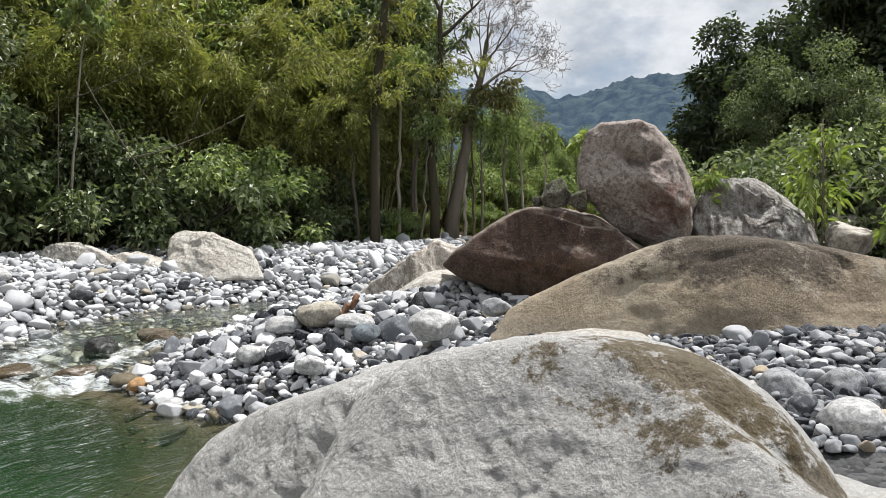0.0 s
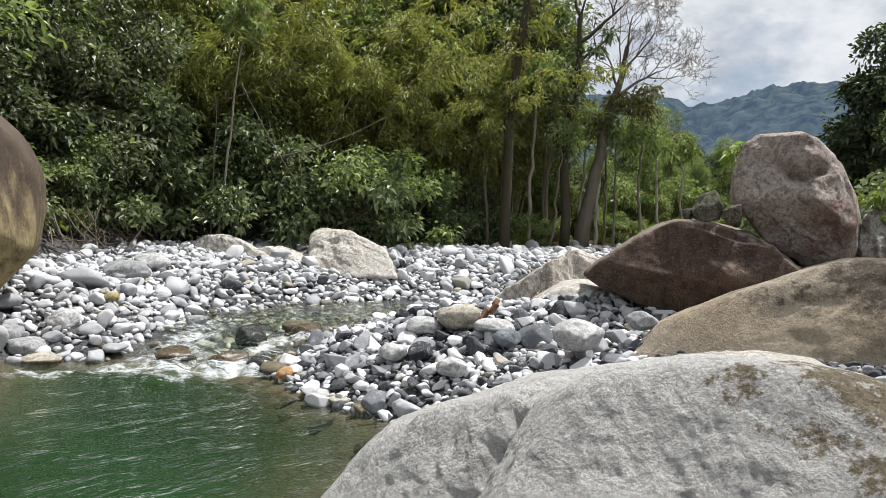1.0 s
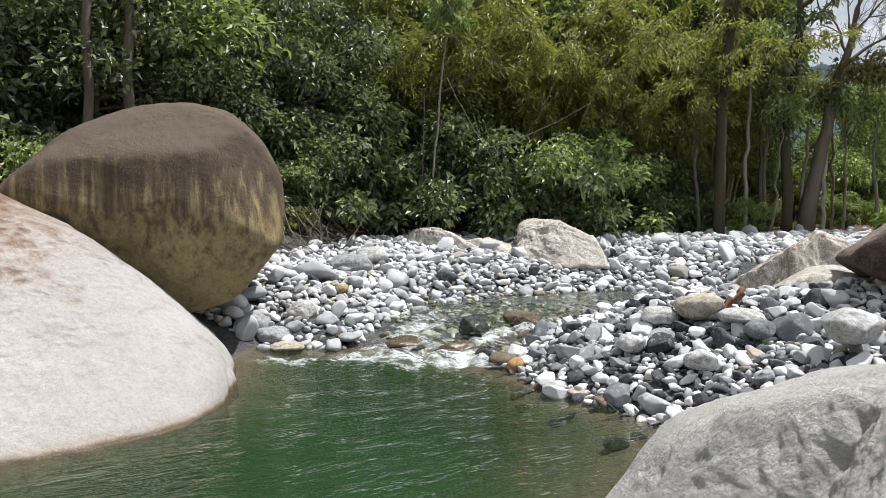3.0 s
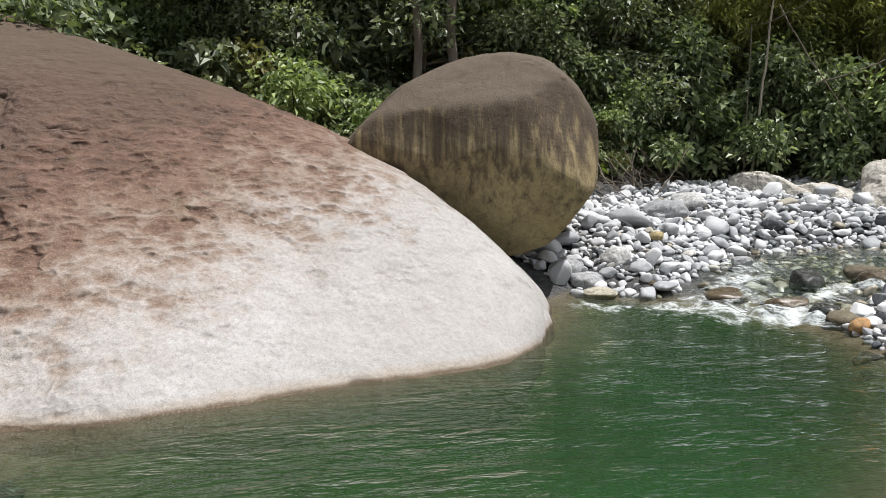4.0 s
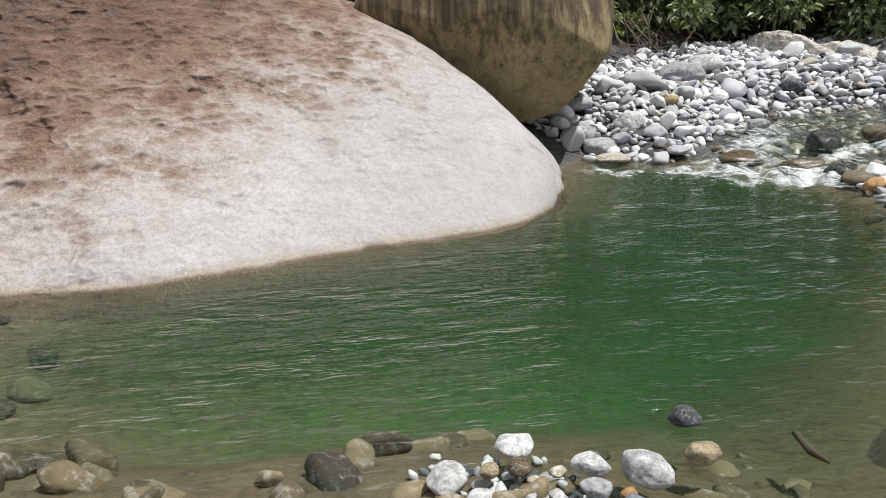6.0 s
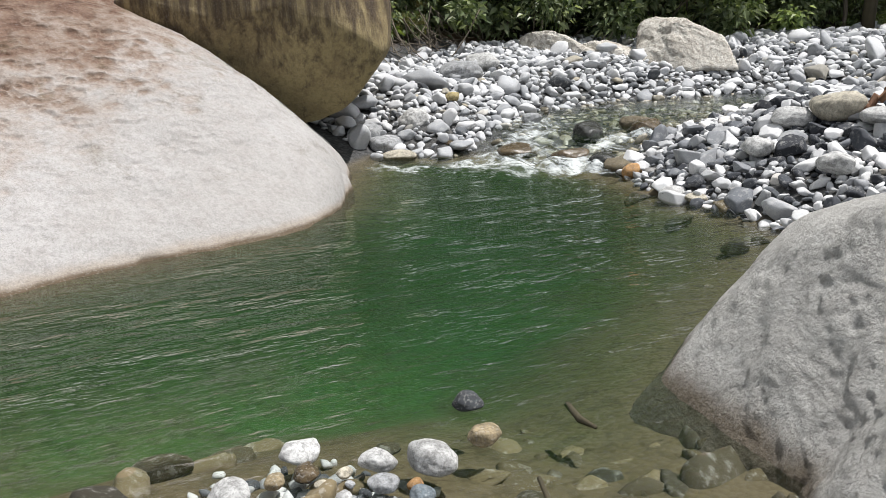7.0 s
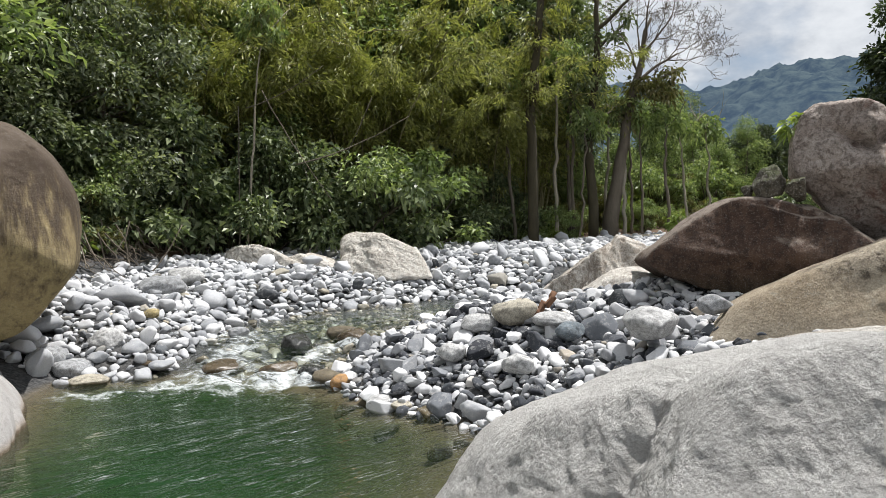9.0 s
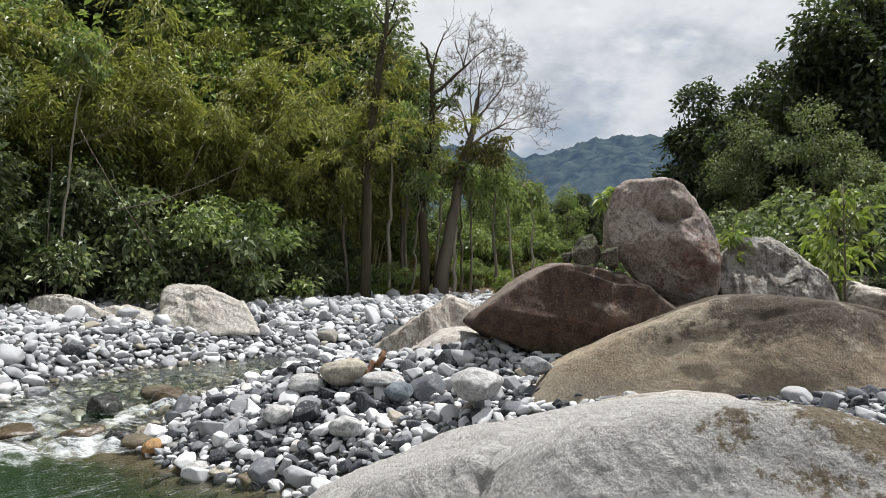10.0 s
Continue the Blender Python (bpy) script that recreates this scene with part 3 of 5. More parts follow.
def ground_height(x, y):
    x, y = np.asarray(x, float), np.asarray(y, float)
    wl = water_level(y)
    dl, dr = side_of(LEFT_EDGE, x, y), -side_of(RIGHT_EDGE, x, y)
    left = wl + 1.15 * (1 - np.exp(-np.maximum(dl, 0) / 2.4)) + 0.06 * np.clip(dl - 9, 0, 60)
    left = left + 0.45 * smooth(-12.3, -13.6, x) * smooth(25, 21, y)
    right = wl + 1.15 * (1 - np.exp(-np.maximum(dr, 0) / 2.3)) * (0.62 + 0.38 * smooth(5.0, 7.5, y)) + 0.02 * np.clip(dr, 0, 30)
    depth = np.where(y < 10, 1.35, 1.35 - 1.1 * smooth(9.6, 11.0, y))
    reach = 1.7 + 2.0 * smooth(-5.8, -2.4, x) - (1.6 * smooth(-5.8, -2.4, x) + 0.3) * smooth(5.5, 9.0, y)
    bed = wl - depth * (1 - np.exp(-((np.maximum(-dl, 0) / 1.5) ** 1.6))) * (1 - np.exp(-((np.maximum(-dr, 0) / reach) ** 1.8))) - 0.03
    z = np.where(dl > 0, left, np.where(dr > 0, right, bed))
    z = z + 0.05 * fbm(np.stack([x, y, 0 * x], -1) * 0.9, 3, 5) * smooth(-0.3, 0.6, np.maximum(dl, dr))
    z = z - 0.24 * np.exp(-(((x + 1.5) / 1.3) ** 2) - ((y - 14.0) / 1.4) ** 2)
    z = z + np.clip(y - 34, 0, 400) * 0.03 + np.clip(x - 12, 0, 300) * 0.16 + np.clip(-16 - x, 0, 300) * 0.1
    return z


def sheet(name, xs, ys, height, mat):
    X, Y = np.meshgrid(xs, ys)
    v = np.stack([X, Y, height(X, Y)], -1).reshape(-1, 3)
    nx, ny = len(xs), len(ys)
    i = np.arange(ny - 1)[:, None] * nx + np.arange(nx - 1)[None]
    f = np.stack([i, i + 1, i + nx + 1, i + nx], -1).reshape(-1, 4)
    return mesh_object(name, v, f, mat)


def spread(lo, hi, step, far, count=26):
    out = np.geomspace(1, far, count) - 1
    return np.concatenate([(lo - out[1:])[::-1], np.arange(lo, hi, step), hi + out])


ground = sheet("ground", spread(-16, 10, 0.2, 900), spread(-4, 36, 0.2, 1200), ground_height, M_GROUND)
tagged(ground, "grey gravel river bed and soil banks", "ground", kind="structure")
RAPIDS = (((-8.3, 9.3), (-7.3, 10.1), 0.45, 0.75), ((-7.3, 10.1), (-6.5, 10.6), 0.6, 1.0), ((-6.5, 10.6), (-5.2, 11.15), 0.4, 1.0), ((-7.0, 11.2), (-7.9, 13.4), 0.75, 0.85), ((-5.3, 12.65), (-6.2, 11.9), 0.35, 0.9), ((-6.2, 11.9), (-6.9, 11.2), 0.5, 0.8), ((-7.6, 13.6), (-6.4, 15.2), 0.5, 0.45), ((-6.4, 15.2), (-4.4, 16.8), 0.4, 0.4), ((-6.0, 12.9), (-7.2, 13.0), 0.4, 0.5))


def broken_water(x, y):
    """How far the water is broken: along the drop into the pool and the chutes above it."""
    p = np.stack([x, y, 0 * x], -1).reshape(-1, 3)
    p = p + 0.3 * np.stack([value_noise(p * 1.6, 71), value_noise(p * 1.6, 72), 0 * p[:, 0]], 1)
    out = np.zeros(len(p))
    for a, b, width, much in RAPIDS:
        out = np.maximum(out, much * np.exp(-((segment_distance(p, (*a, 0), (*b, 0)) / width) ** 2)))
    return out.reshape(x.shape)


def water_height(x, y):
    p = np.stack([x, y, 0 * x], -1)
    rough = broken_water(x, y)
    ripple = smooth(9.4, 10.4, y + 0.35 * (x + 6)) * smooth(18, 13, y)
    return water_level(y) + 0.012 * fbm(p * 1.5, 3, 21) + 0.05 * fbm(p * 2.6, 3, 22) * ripple + 0.07 * rough * (0.4 + fbm(p * 4.0, 3, 23))


WATER_X = np.r_[np.arange(-13, -9.6, 0.12), np.arange(-9.6, -4, 0.05), np.arange(-4, 12.01, 0.12)]
WATER_Y = np.r_[np.arange(-6, 8.6, 0.12), np.arange(8.6, 16, 0.05), np.arange(16, 26, 0.12)]
water = sheet("water", WATER_X, WATER_Y, water_height, M_WATER)
grid = np.meshgrid(WATER_X, WATER_Y)
for key, value in (("depth", np.clip(water_level(grid[1]) - ground_height(*grid), 0, 3)), ("broken", broken_water(*grid))):
    water.data.attributes.new(key, "FLOAT", "POINT").data.foreach_set("value", value.ravel().astype(np.float32))
water.visible_shadow = False
tagged(water, "clear green river water with white rapids", "water", kind="structure")

# ---- boulders ----
NEAR_C = (0.3, 5.2, 0.15)
NEAR_TOP = [(-0.357, 0.109, 0.928, 1.47), (-0.2, 0.145, 0.97, 1.39), (-0.009, 0.138, 0.99, 1.45), (0.19, 0.107, 0.976, 1.55), (0.467, 0.023, 0.884, 1.74), (0.661, -0.068, 0.748, 1.88), (0.841, -0.198, 0.504, 1.97), (0, 1, 0.3, 2.0), (0.9, 0.4, 0, 2.4), (0, 0, -1, 1.2)]
NEAR_MAIN = NEAR_TOP + [(0.5, -0.85, 0.15, 2.35), (-0.85, -0.1, 0.52, 1.38), (0.1, -0.82, 0.55, 2.0), (-0.3, -0.75, 0.59, 1.78)]
NEAR_SIDE = [(-0.775, -0.142, 0.615, 2.02), (-0.648, -0.043, 0.76, 1.85), (-0.357, 0.109, 0.928, 1.45), (-0.2, 0.145, 0.97, 1.36), (-0.009, 0.138, 0.99, 1.4), (0.19, 0.107, 0.976, 1.5), (-0.856, -0.046, 0.515, 2.12), (-0.48, -0.68, 0.56, 1.49), (0.6, 0, 0.8, 1.6), (0, 1, 0.3, 2.0), (-0.6, 0.8, 0, 2.2), (0, 0, -1, 1.2)]
CREASE = ((-0.5, 4.9, 1.5), (-0.57, 4.72, 1.42), (-0.64, 4.6, 1.28), (-0.73, 4.49, 1.09), (-0.87, 4.39, 0.85), (-1.0, 4.33, 0.55))
near_rock = boulder("boulder", NEAR_C, NEAR_MAIN, M_NEAR, 8, 40, 0.02, 0.4, 3, chips=10, cracks=0.1, ridges=[((-0.35, -0.5, -0.6), 0.4, 0.035), ((0.9, 0.1, -0.3), 0.16, 0.017), ((0.3, -0.5, -0.6), 0.09, 0.012)], focus=(0.05, -0.55, 0.35), lobes=[NEAR_SIDE], grooves=[(a, b, 0.05, 0.045) for a, b in zip(CREASE, CREASE[1:])] + [((-0.05, 4.0, 1.38), (-0.1, 3.82, 1.19), 0.014, 0.03), ((0.55, 3.9, 1.54), (0.43, 3.87, 1.43), 0.03, 0.04), ((0.54, 3.67, 1.29), (0.41, 3.63, 1.18), 0.03, 0.04), ((0.97, 3.62, 1.42), (0.93, 3.55, 1.3), 0.014, 0.03), ((-0.21, 4.16, 1.48), (-0.3, 4.1, 1.3), 0.02, 0.02), ((0.3, 4.3, 1.64), (0.0, 4.3, 1.58), 0.02, 0.025), ((0.6, 4.7, 1.7), (1.3, 4.8, 1.62), 0.02, 0.035), ((0.2, 4.9, 1.66), (0.9, 5.1, 1.66), 0.025, 0.035), ((1.05, 4.15, 1.66), (1.0, 3.9, 1.6), 0.03, 0.04)])
side_slab = boulder("boulder", (2.75, 5.0, 0.35), [(0, 0, 1, 0.3), (0.15, -0.2, 0.97, 0.31), (-0.9, 0.2, 0.3, 0.9), (0.9, 0.1, 0.3, 0.9), (0, -0.9, 0.4, 0.9), (0, 0.9, 0.4, 0.9), (0, 0, -1, 0.5)], M_NEAR, 6, 20, 0.02, 0.5, 33, cracks=0.2)
# back of the granite boulder as its own slab; sunlit look painted white
back_slab = boulder("boulder", (0.95, 6.55, 1.06), [(-0.16, -0.12, 0.97, 0.36), (0.1, -0.05, 0.99, 0.4), (-0.8, -0.1, 0.6, 0.62), (0.9, 0, 0.4, 0.6), (-0.2, -0.85, 0.5, 0.5), (0, 0.9, 0.4, 0.4), (0, 0, -1, 0.6)], M_WHITE, 6, 20, 0.02, 0.4, 35, cracks=0.2)
tagged(back_slab, "back of the granite boulder, its lit side painted white", "boulder")
tagged(side_slab, "low smooth pale rock beside the granite boulder", "boulder")
tagged(near_rock, "pale grey speckled granite boulder with brown stains", "boulder")

BIG_C = (-12.5, 3.5, 0.0)


def big_pits(w):
    """Scalloped hollows with sharp rims on the upper half, pock marks below, and soft dents by the water."""
    rise = w[:, 2] - 0.2 * (w[:, 1] - 2) + 0.5 * fbm(w * 0.6, 2, 8)
    band = smooth(0.25, 1.2, rise) * (0.3 + 0.7 * smooth(4.2, 2.8, w[:, 2]))
    q = w + 0.12 * np.stack([value_noise(w * 2.2, 33), value_noise(w * 2.2, 34), value_noise(w * 2.2, 35)], 1)
    some = 0.3 + 0.7 * smooth(-0.4, 0.3, fbm(w * 0.9, 3, 36))
    wide = worley(q * np.array([3.2, 2.4, 4.6]), 31)
    tight = worley(q * np.array([6.4, 4.8, 9.0]), 41)
    scoops = (0.06 * np.clip(1 - (wide / 0.72) ** 2, 0, 1) + 0.02 * np.clip(1 - (tight / 0.7) ** 2, 0, 1)) * band * some
    few = 0.03 * smooth(0.26, 0.12, worley(w * np.array([2.1, 1.7, 3.0]), 52)) * smooth(0.5, 0.8, w[:, 2])
    tiny = 0.025 * smooth(0.27, 0.12, worley(w * np.array([4.6, 3.8, 6.0]), 53)) * smooth(0.3, 0.6, w[:, 2])
    dents = 0.05 * smooth(0.0, 0.7, fbm(w * np.array([0.5, 0.9, 0.8]), 2, 61)) * smooth(1.4, 0.6, w[:, 2])
    return scoops + few + tiny + dents


big_rock = boulder("boulder", BIG_C, [(0.144, -0.19, 0.971, 4.46), (0.176, 0.04, 0.984, 4.13), (0.214, 0.259, 0.942, 3.78), (0.293, 0.397, 0.87, 4.08), (0.39, 0.508, 0.768, 4.63), (0.467, 0.567, 0.679, 5.13), (0.85, -0.15, 0.5, 4.68), (0.5, -0.1, 0.86, 2.72), (0.78, -0.4, 0.5, 4.52), (0.4, -0.5, 0.77, 3.4), (-0.3, 0.95, 0, 7.0), (-1, 0, 0, 5), (0, -1, 0, 9), (0, 0, -1, 1.5), (0.9, 0.42, 0.1, 6.6), (0.85, -0.15, -0.5, 6.5), (0.78, -0.4, -0.5, 6.5), (0.8, 0.43, -0.42, 7.5), (0.45, 0.8, -0.4, 7.5), (0.7524, 0.6585, -0.05, 6.72)], M_BIG, 8, 26, 0.05, 1.5, 5, [((-9.43, 1.76, 1.04), (-8.99, 2.02, 0.83), 0.03, 0.03), ((-8.99, 2.02, 0.83), (-8.41, 2.2, 0.53), 0.025, 0.025), ((-8.99, 2.49, 0.87), (-8.53, 2.94, 0.67), 0.025, 0.025), ((-13.9, 0.6, 3.2), (-12.9, 1.1, 2.72), 0.3, 0.32), ((-12.7, 1.25, 2.65), (-12.2, 1.45, 2.4), 0.18, 0.25), ((-12.95, 2.45, 3.25), (-12.2, 2.3, 2.72), 0.16, 0.2), ((-10.8, 1.3, 1.72), (-10.2, 1.8, 1.48), 0.32, 0.22), ((-10.9, 0.2, 1.5), (-10.5, 0.7, 1.35), 0.35, 0.2), ((-8.9, 0.4, 0.35), (-8.2, 1.6, 0.2), 0.6, 0.32), ((-9.57, 4.21, 1.38), (-9.8, 3.8, 1.5), 0.14, 0.12), ((-14.2, 1.5, 3.75), (-13.6, 1.0, 3.3), 0.06, 0.08), ((-9.9, 1.4, 1.3), (-9.4, 1.76, 1.04), 0.02, 0.03), ((-8.41, 2.2, 0.53), (-8.2, 2.8, 0.4), 0.02, 0.02), ((-8.6, 4.6, 0.8), (-8.1, 5.3, 0.5), 0.02, 0.02), ((-11.4, 3.0, 2.4), (-10.9, 2.6, 2.0), 0.1, 0.1)], pits=big_pits, focus=(0.68, -0.16, 0.36), ridges=[((0.4, 1, -0.3), 0.8, 0.06), ((0.6, 0.2, -0.7), 0.22, 0.014)])
tagged(big_rock, "huge smooth boulder, white below and reddish brown above", "boulder")

hang = boulder("boulder", (-10.9, 9.8, 2.7), [(-0.39, -0.642, 0.66, 1.8), (-0.338, -0.577, 0.744, 1.64), (-0.167, -0.377, 0.911, 1.4), (-0.016, -0.214, 0.977, 1.35), (0.192, -0.002, 0.981, 1.44), (0.523, 0.343, 0.78, 1.65), (0.706, 0.54, 0.459, 1.8), (0.776, 0.618, 0.127, 1.93), (0.777, 0.624, -0.077, 1.99), (0.63, 0.48, -0.61, 2.12), (0.7, -0.69, 0.08, 1.85), (0.55, -0.62, -0.56, 1.85), (0.42, -0.5, 0.76, 1.5), (-0.45, -0.5, -0.74, 2.0), (-0.7, 0.7, 0, 1.9), (-0.6, -0.78, 0.1, 2.6), (0, 0.6, -0.8, 1.6), (0, 0, -1, 2.6), (0.93, -0.25, 0.25, 1.95), (0.447, 0.531, -0.718, 2.1)], M_HANG, 7, 40, 0.022, 0.6, 7, chips=14)
tagged(hang, "rounded brown boulder with dark vertical streaks, balanced", "boulder")

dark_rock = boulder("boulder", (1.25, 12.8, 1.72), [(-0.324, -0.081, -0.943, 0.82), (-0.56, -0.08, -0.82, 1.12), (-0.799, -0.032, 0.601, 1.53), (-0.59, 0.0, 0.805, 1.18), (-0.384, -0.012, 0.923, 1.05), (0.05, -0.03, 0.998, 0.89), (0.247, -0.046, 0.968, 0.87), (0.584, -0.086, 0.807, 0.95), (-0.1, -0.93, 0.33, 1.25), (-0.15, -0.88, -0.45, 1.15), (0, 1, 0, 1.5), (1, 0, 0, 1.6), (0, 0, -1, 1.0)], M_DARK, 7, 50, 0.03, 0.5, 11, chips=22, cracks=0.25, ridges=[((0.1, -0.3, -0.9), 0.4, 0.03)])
tagged(dark_rock, "dark brown boulder with an overhanging face", "boulder")

upper = boulder("boulder", (2.45, 12.6, 3.1), [(-0.518, 0.079, -0.852, 0.92), (-0.74, 0.115, -0.66, 0.83), (-0.985, 0.14, -0.07, 0.95), (-0.95, 0.1, 0.28, 0.98), (-0.61, 0, 0.79, 1.02), (-0.05, -0.125, 0.99, 0.86), (0.4, -0.2, 0.89, 0.77), (0.75, -0.24, 0.62, 0.64), (0.87, -0.26, 0.42, 0.62), (0.93, -0.27, 0.2, 0.68), (0.945, -0.26, -0.18, 0.88), (-0.3, -0.93, 0.2, 0.8), (0.45, -0.85, 0.28, 0.78), (-0.25, -0.78, -0.57, 0.82), (0, 1, 0, 0.9), (0, 0, -1, 1.2)], M_UPPER, 7, 50, 0.03, 0.4, 13, chips=26, ridges=[((0.25, -0.2, -0.9), 0.35, 0.07)], grooves=[((1.94, 12.02, 3.48), (2.13, 11.89, 3.32), 0.07, 0.1), ((2.13, 11.89, 3.32), (2.32, 11.84, 3.25), 0.08, 0.15), ((2.32, 11.84, 3.25), (2.57, 11.86, 3.36), 0.08, 0.15), ((2.57, 11.86, 3.36), (2.75, 11.95, 3.5), 0.07, 0.1), ((2.48, 11.8, 3.14), (2.7, 11.9, 2.6), 0.05, 0.05), ((2.7, 11.9, 2.6), (2.86, 12.03, 2.27), 0.05, 0.05), ((2.3, 11.75, 3.45), (2.35, 11.75, 3.5), 0.14, -0.07)])
tagged(upper, "tall mottled grey and pink boulder standing on rocks", "boulder")

back = boulder("boulder", (4.6, 13.8, 2.5), [(-0.92, 0.222, 0.322, 0.98), (-0.518, 0.096, 0.85, 0.79), (-0.061, -0.047, 0.997, 0.68), (0.55, -0.23, 0.8, 0.55), (0.634, -0.257, 0.73, 0.54), (0.881, -0.348, 0.322, 0.77), (-0.2, -0.9, 0.35, 0.8), (0.3, -0.85, 0.4, 0.8), (0, 1, 0, 1.0), (0, 0, -1, 1.2), (-0.9, 0, -0.4, 1.2)], M_BACK, 7, 40, 0.05, 0.4, 17, chips=50, ridges=[((0.3, -0.2, -0.9), 0.3, 0.14)])
tagged(back, "weathered grey boulder with dark streaks", "boulder")

slab = boulder("boulder", (3.6, 10.9, 0.9), [(-0.83, 0.1, 0.55, 2.82), (-0.376, 0.098, 0.921, 1.56), (-0.48, 0.11, 0.87, 1.79), (-0.302, 0.077, 0.95, 1.54), (-0.054, 0.026, 0.998, 1.3), (0.123, -0.027, 0.992, 1.26), (0.21, -0.059, 0.976, 1.29), (-0.25, -0.86, 0.44, 1.85), (0.1, -0.84, 0.53, 1.8), (0.35, -0.76, 0.54, 2.15), (0, 1, 0.2, 2.6), (1, 0.1, 0.2, 5.5), (0, 0, -1, 1.3)], M_SLAB, 7, 36, 0.03, 0.6, 19, chips=14, cracks=0.3, ridges=[((1, 0, 0.1), 0.35, 0.045)], grooves=[((2.35, 9.7, 1.85), (2.59, 9.5, 1.5), 0.05, 0.06), ((3.0, 9.6, 1.85), (5.0, 9.7, 1.8), 0.12, 0.07)])
tagged(slab, "broad tan rock slab with a dark weathered top", "boulder")

white = boulder("boulder", (-7.55, 20.5, 1.64), [(-0.92, -0.39, 0.03, 1.07), (-0.52, -0.21, 0.82, 0.92), (0.03, 0.01, 1.0, 0.55), (0.37, 0.137, 0.918, 0.49), (0.888, 0.286, 0.36, 1.02), (0.3, -0.72, 0.62, 0.6), (-0.25, -0.72, 0.65, 0.62), (0.05, -0.92, 0.38, 0.8), (0, 1, 0, 0.9), (0, 0, -1, 0.7)], M_WHITE, 6, 26, 0.03, 0.35, 23, chips=24, ridges=[((1, 0, -0.4), 0.35, 0.09)])
tagged(white, "large angular white rock on the gravel", "boulder")
flat = boulder("boulder", (-11.05, 19.7, 1.62), [(-0.845, -0.519, 0.129, 0.72), (-0.479, -0.261, 0.838, 0.49), (-0.001, 0.031, 1.0, 0.35), (0.42, 0.25, 0.87, 0.45), (0.8, 0.5, 0.2, 1.5), (0.4, -0.9, 0.2, 0.7), (0, 1, 0, 0.8), (0, 0, -1, 0.6), (-0.3, -0.9, 0.3, 0.7)], M_WHITE, 6, 50, 0.03, 0.35, 25, chips=40, ridges=[((1, 0, -0.4), 0.3, 0.12)])
tagged(boulder("boulder", (-9.7, 20.2, 1.35), [(-0.3, 0, 0.95, 0.3), (0.25, 0, 0.97, 0.3), (-0.9, -0.2, 0.3, 0.6), (0.9, 0, 0.3, 0.9), (0, -0.9, 0.4, 0.5), (0, 1, 0, 0.6), (0, 0, -1, 0.5)], M_WHITE, 5, 30, 0.03, 0.35, 31), "low cream rock slab between two rocks", "boulder")
tagged(flat, "low pale rock on the gravel bank", "boulder")

FIN_C = (-1.25, 15.1, 1.1)
fin = boulder("boulder", FIN_C, [(-0.536, 0, 0.844, 0.66), (-0.657, 0, 0.753, 0.77), (-0.3, 0, 0.95, 0.84), (0.6, -0.7, 0.35, 0.36), (-0.3, -0.9, 0.3, 0.5), (0.8, 0.3, 0.5, 0.5), (0, 1, 0.1, 0.6), (-0.95, 0, -0.2, 1.8), (0, 0, -1, 0.9)], M_FIN, 7, 50, 0.02, 0.4, 27, chips=20, cracks=0.3, ridges=[((0.5, -0.3, -0.8), 0.4, 0.08)], lobes=[[(-0.8, -0.1, 0.6, 0.40), (-0.15, 0, 0.99, 0.97), (0.3, 0, 0.95, 0.98), (0.8, 0, 0.6, 1.04), (0.95, 0, 0.3, 1.1), (0, -0.9, 0.4, 0.45), (0, 1, 0, 0.7), (0, 0, -1, 0.9)]])
tagged(fin, "pale brown rock with a sharp crest among stones", "boulder")
apron = boulder("boulder", (-0.95, 14.1, 0.95), [(-0.55, -0.05, 0.84, 0.52), (-0.15, -0.1, 0.98, 0.48), (0.2, -0.15, 0.96, 0.52), (0.8, 0, 0.6, 0.95), (-0.9, 0, 0.3, 0.95), (0, -0.85, 0.5, 0.6), (0, 1, 0, 0.6), (0, 0, -1, 0.5)], M_WHITE, 6, 24, 0.02, 0.4, 29, cracks=0.2)
tagged(apron, "smooth cream rock below the crested rock", "boulder")
for px, py, pz, pr, seed in ((7.9, 17.2, 2.6, 0.75, 81), (7.0, 16.0, 2.2, 0.45, 83), (6.3, 14.2, 2.0, 0.42, 85)):
    d = np.random.default_rng(seed).normal(size=(14, 3))
    d /= np.linalg.norm(d, axis=1)[:, None]
    ob = boulder("rock", (px, py, pz), [(*q, pr * u) for q, u in zip(d, np.linspace(0.7, 1.1, 14))] + [(0.1, -0.2, 1, pr * 0.7), (0, 0, -1, pr)], M_BACK if seed == 81 else M_FIN, 5, 18, 0.05, 0.4, seed)
    tagged(ob, "weathered rock among shrubs beside the slab", "rock")

# ---- loose stones ----
rng = np.random.default_rng(4)


def stone_shapes(sub, count, seed):
    d, f = sphere(sub)
    out = []
    for i in range(count):
        r = 1.08 + 0.14 * fbm(d * 1.1 + 7.0 * i, 2, seed + i) + 0.04 * fbm(d * 2.7 + 3.0 * i, 2, seed + i)
        p = np.random.default_rng(seed + i)
        n = p.normal(size=(13, 3))
        n /= np.linalg.norm(n, axis=1)[:, None]
        for q in n:
            r = np.minimum(r, p.uniform(0.55, 0.95) / np.maximum(d @ q, 1e-3))
        r = r * 0.93 / r.mean()
        out.append(d * r[:, None])
    return out, f


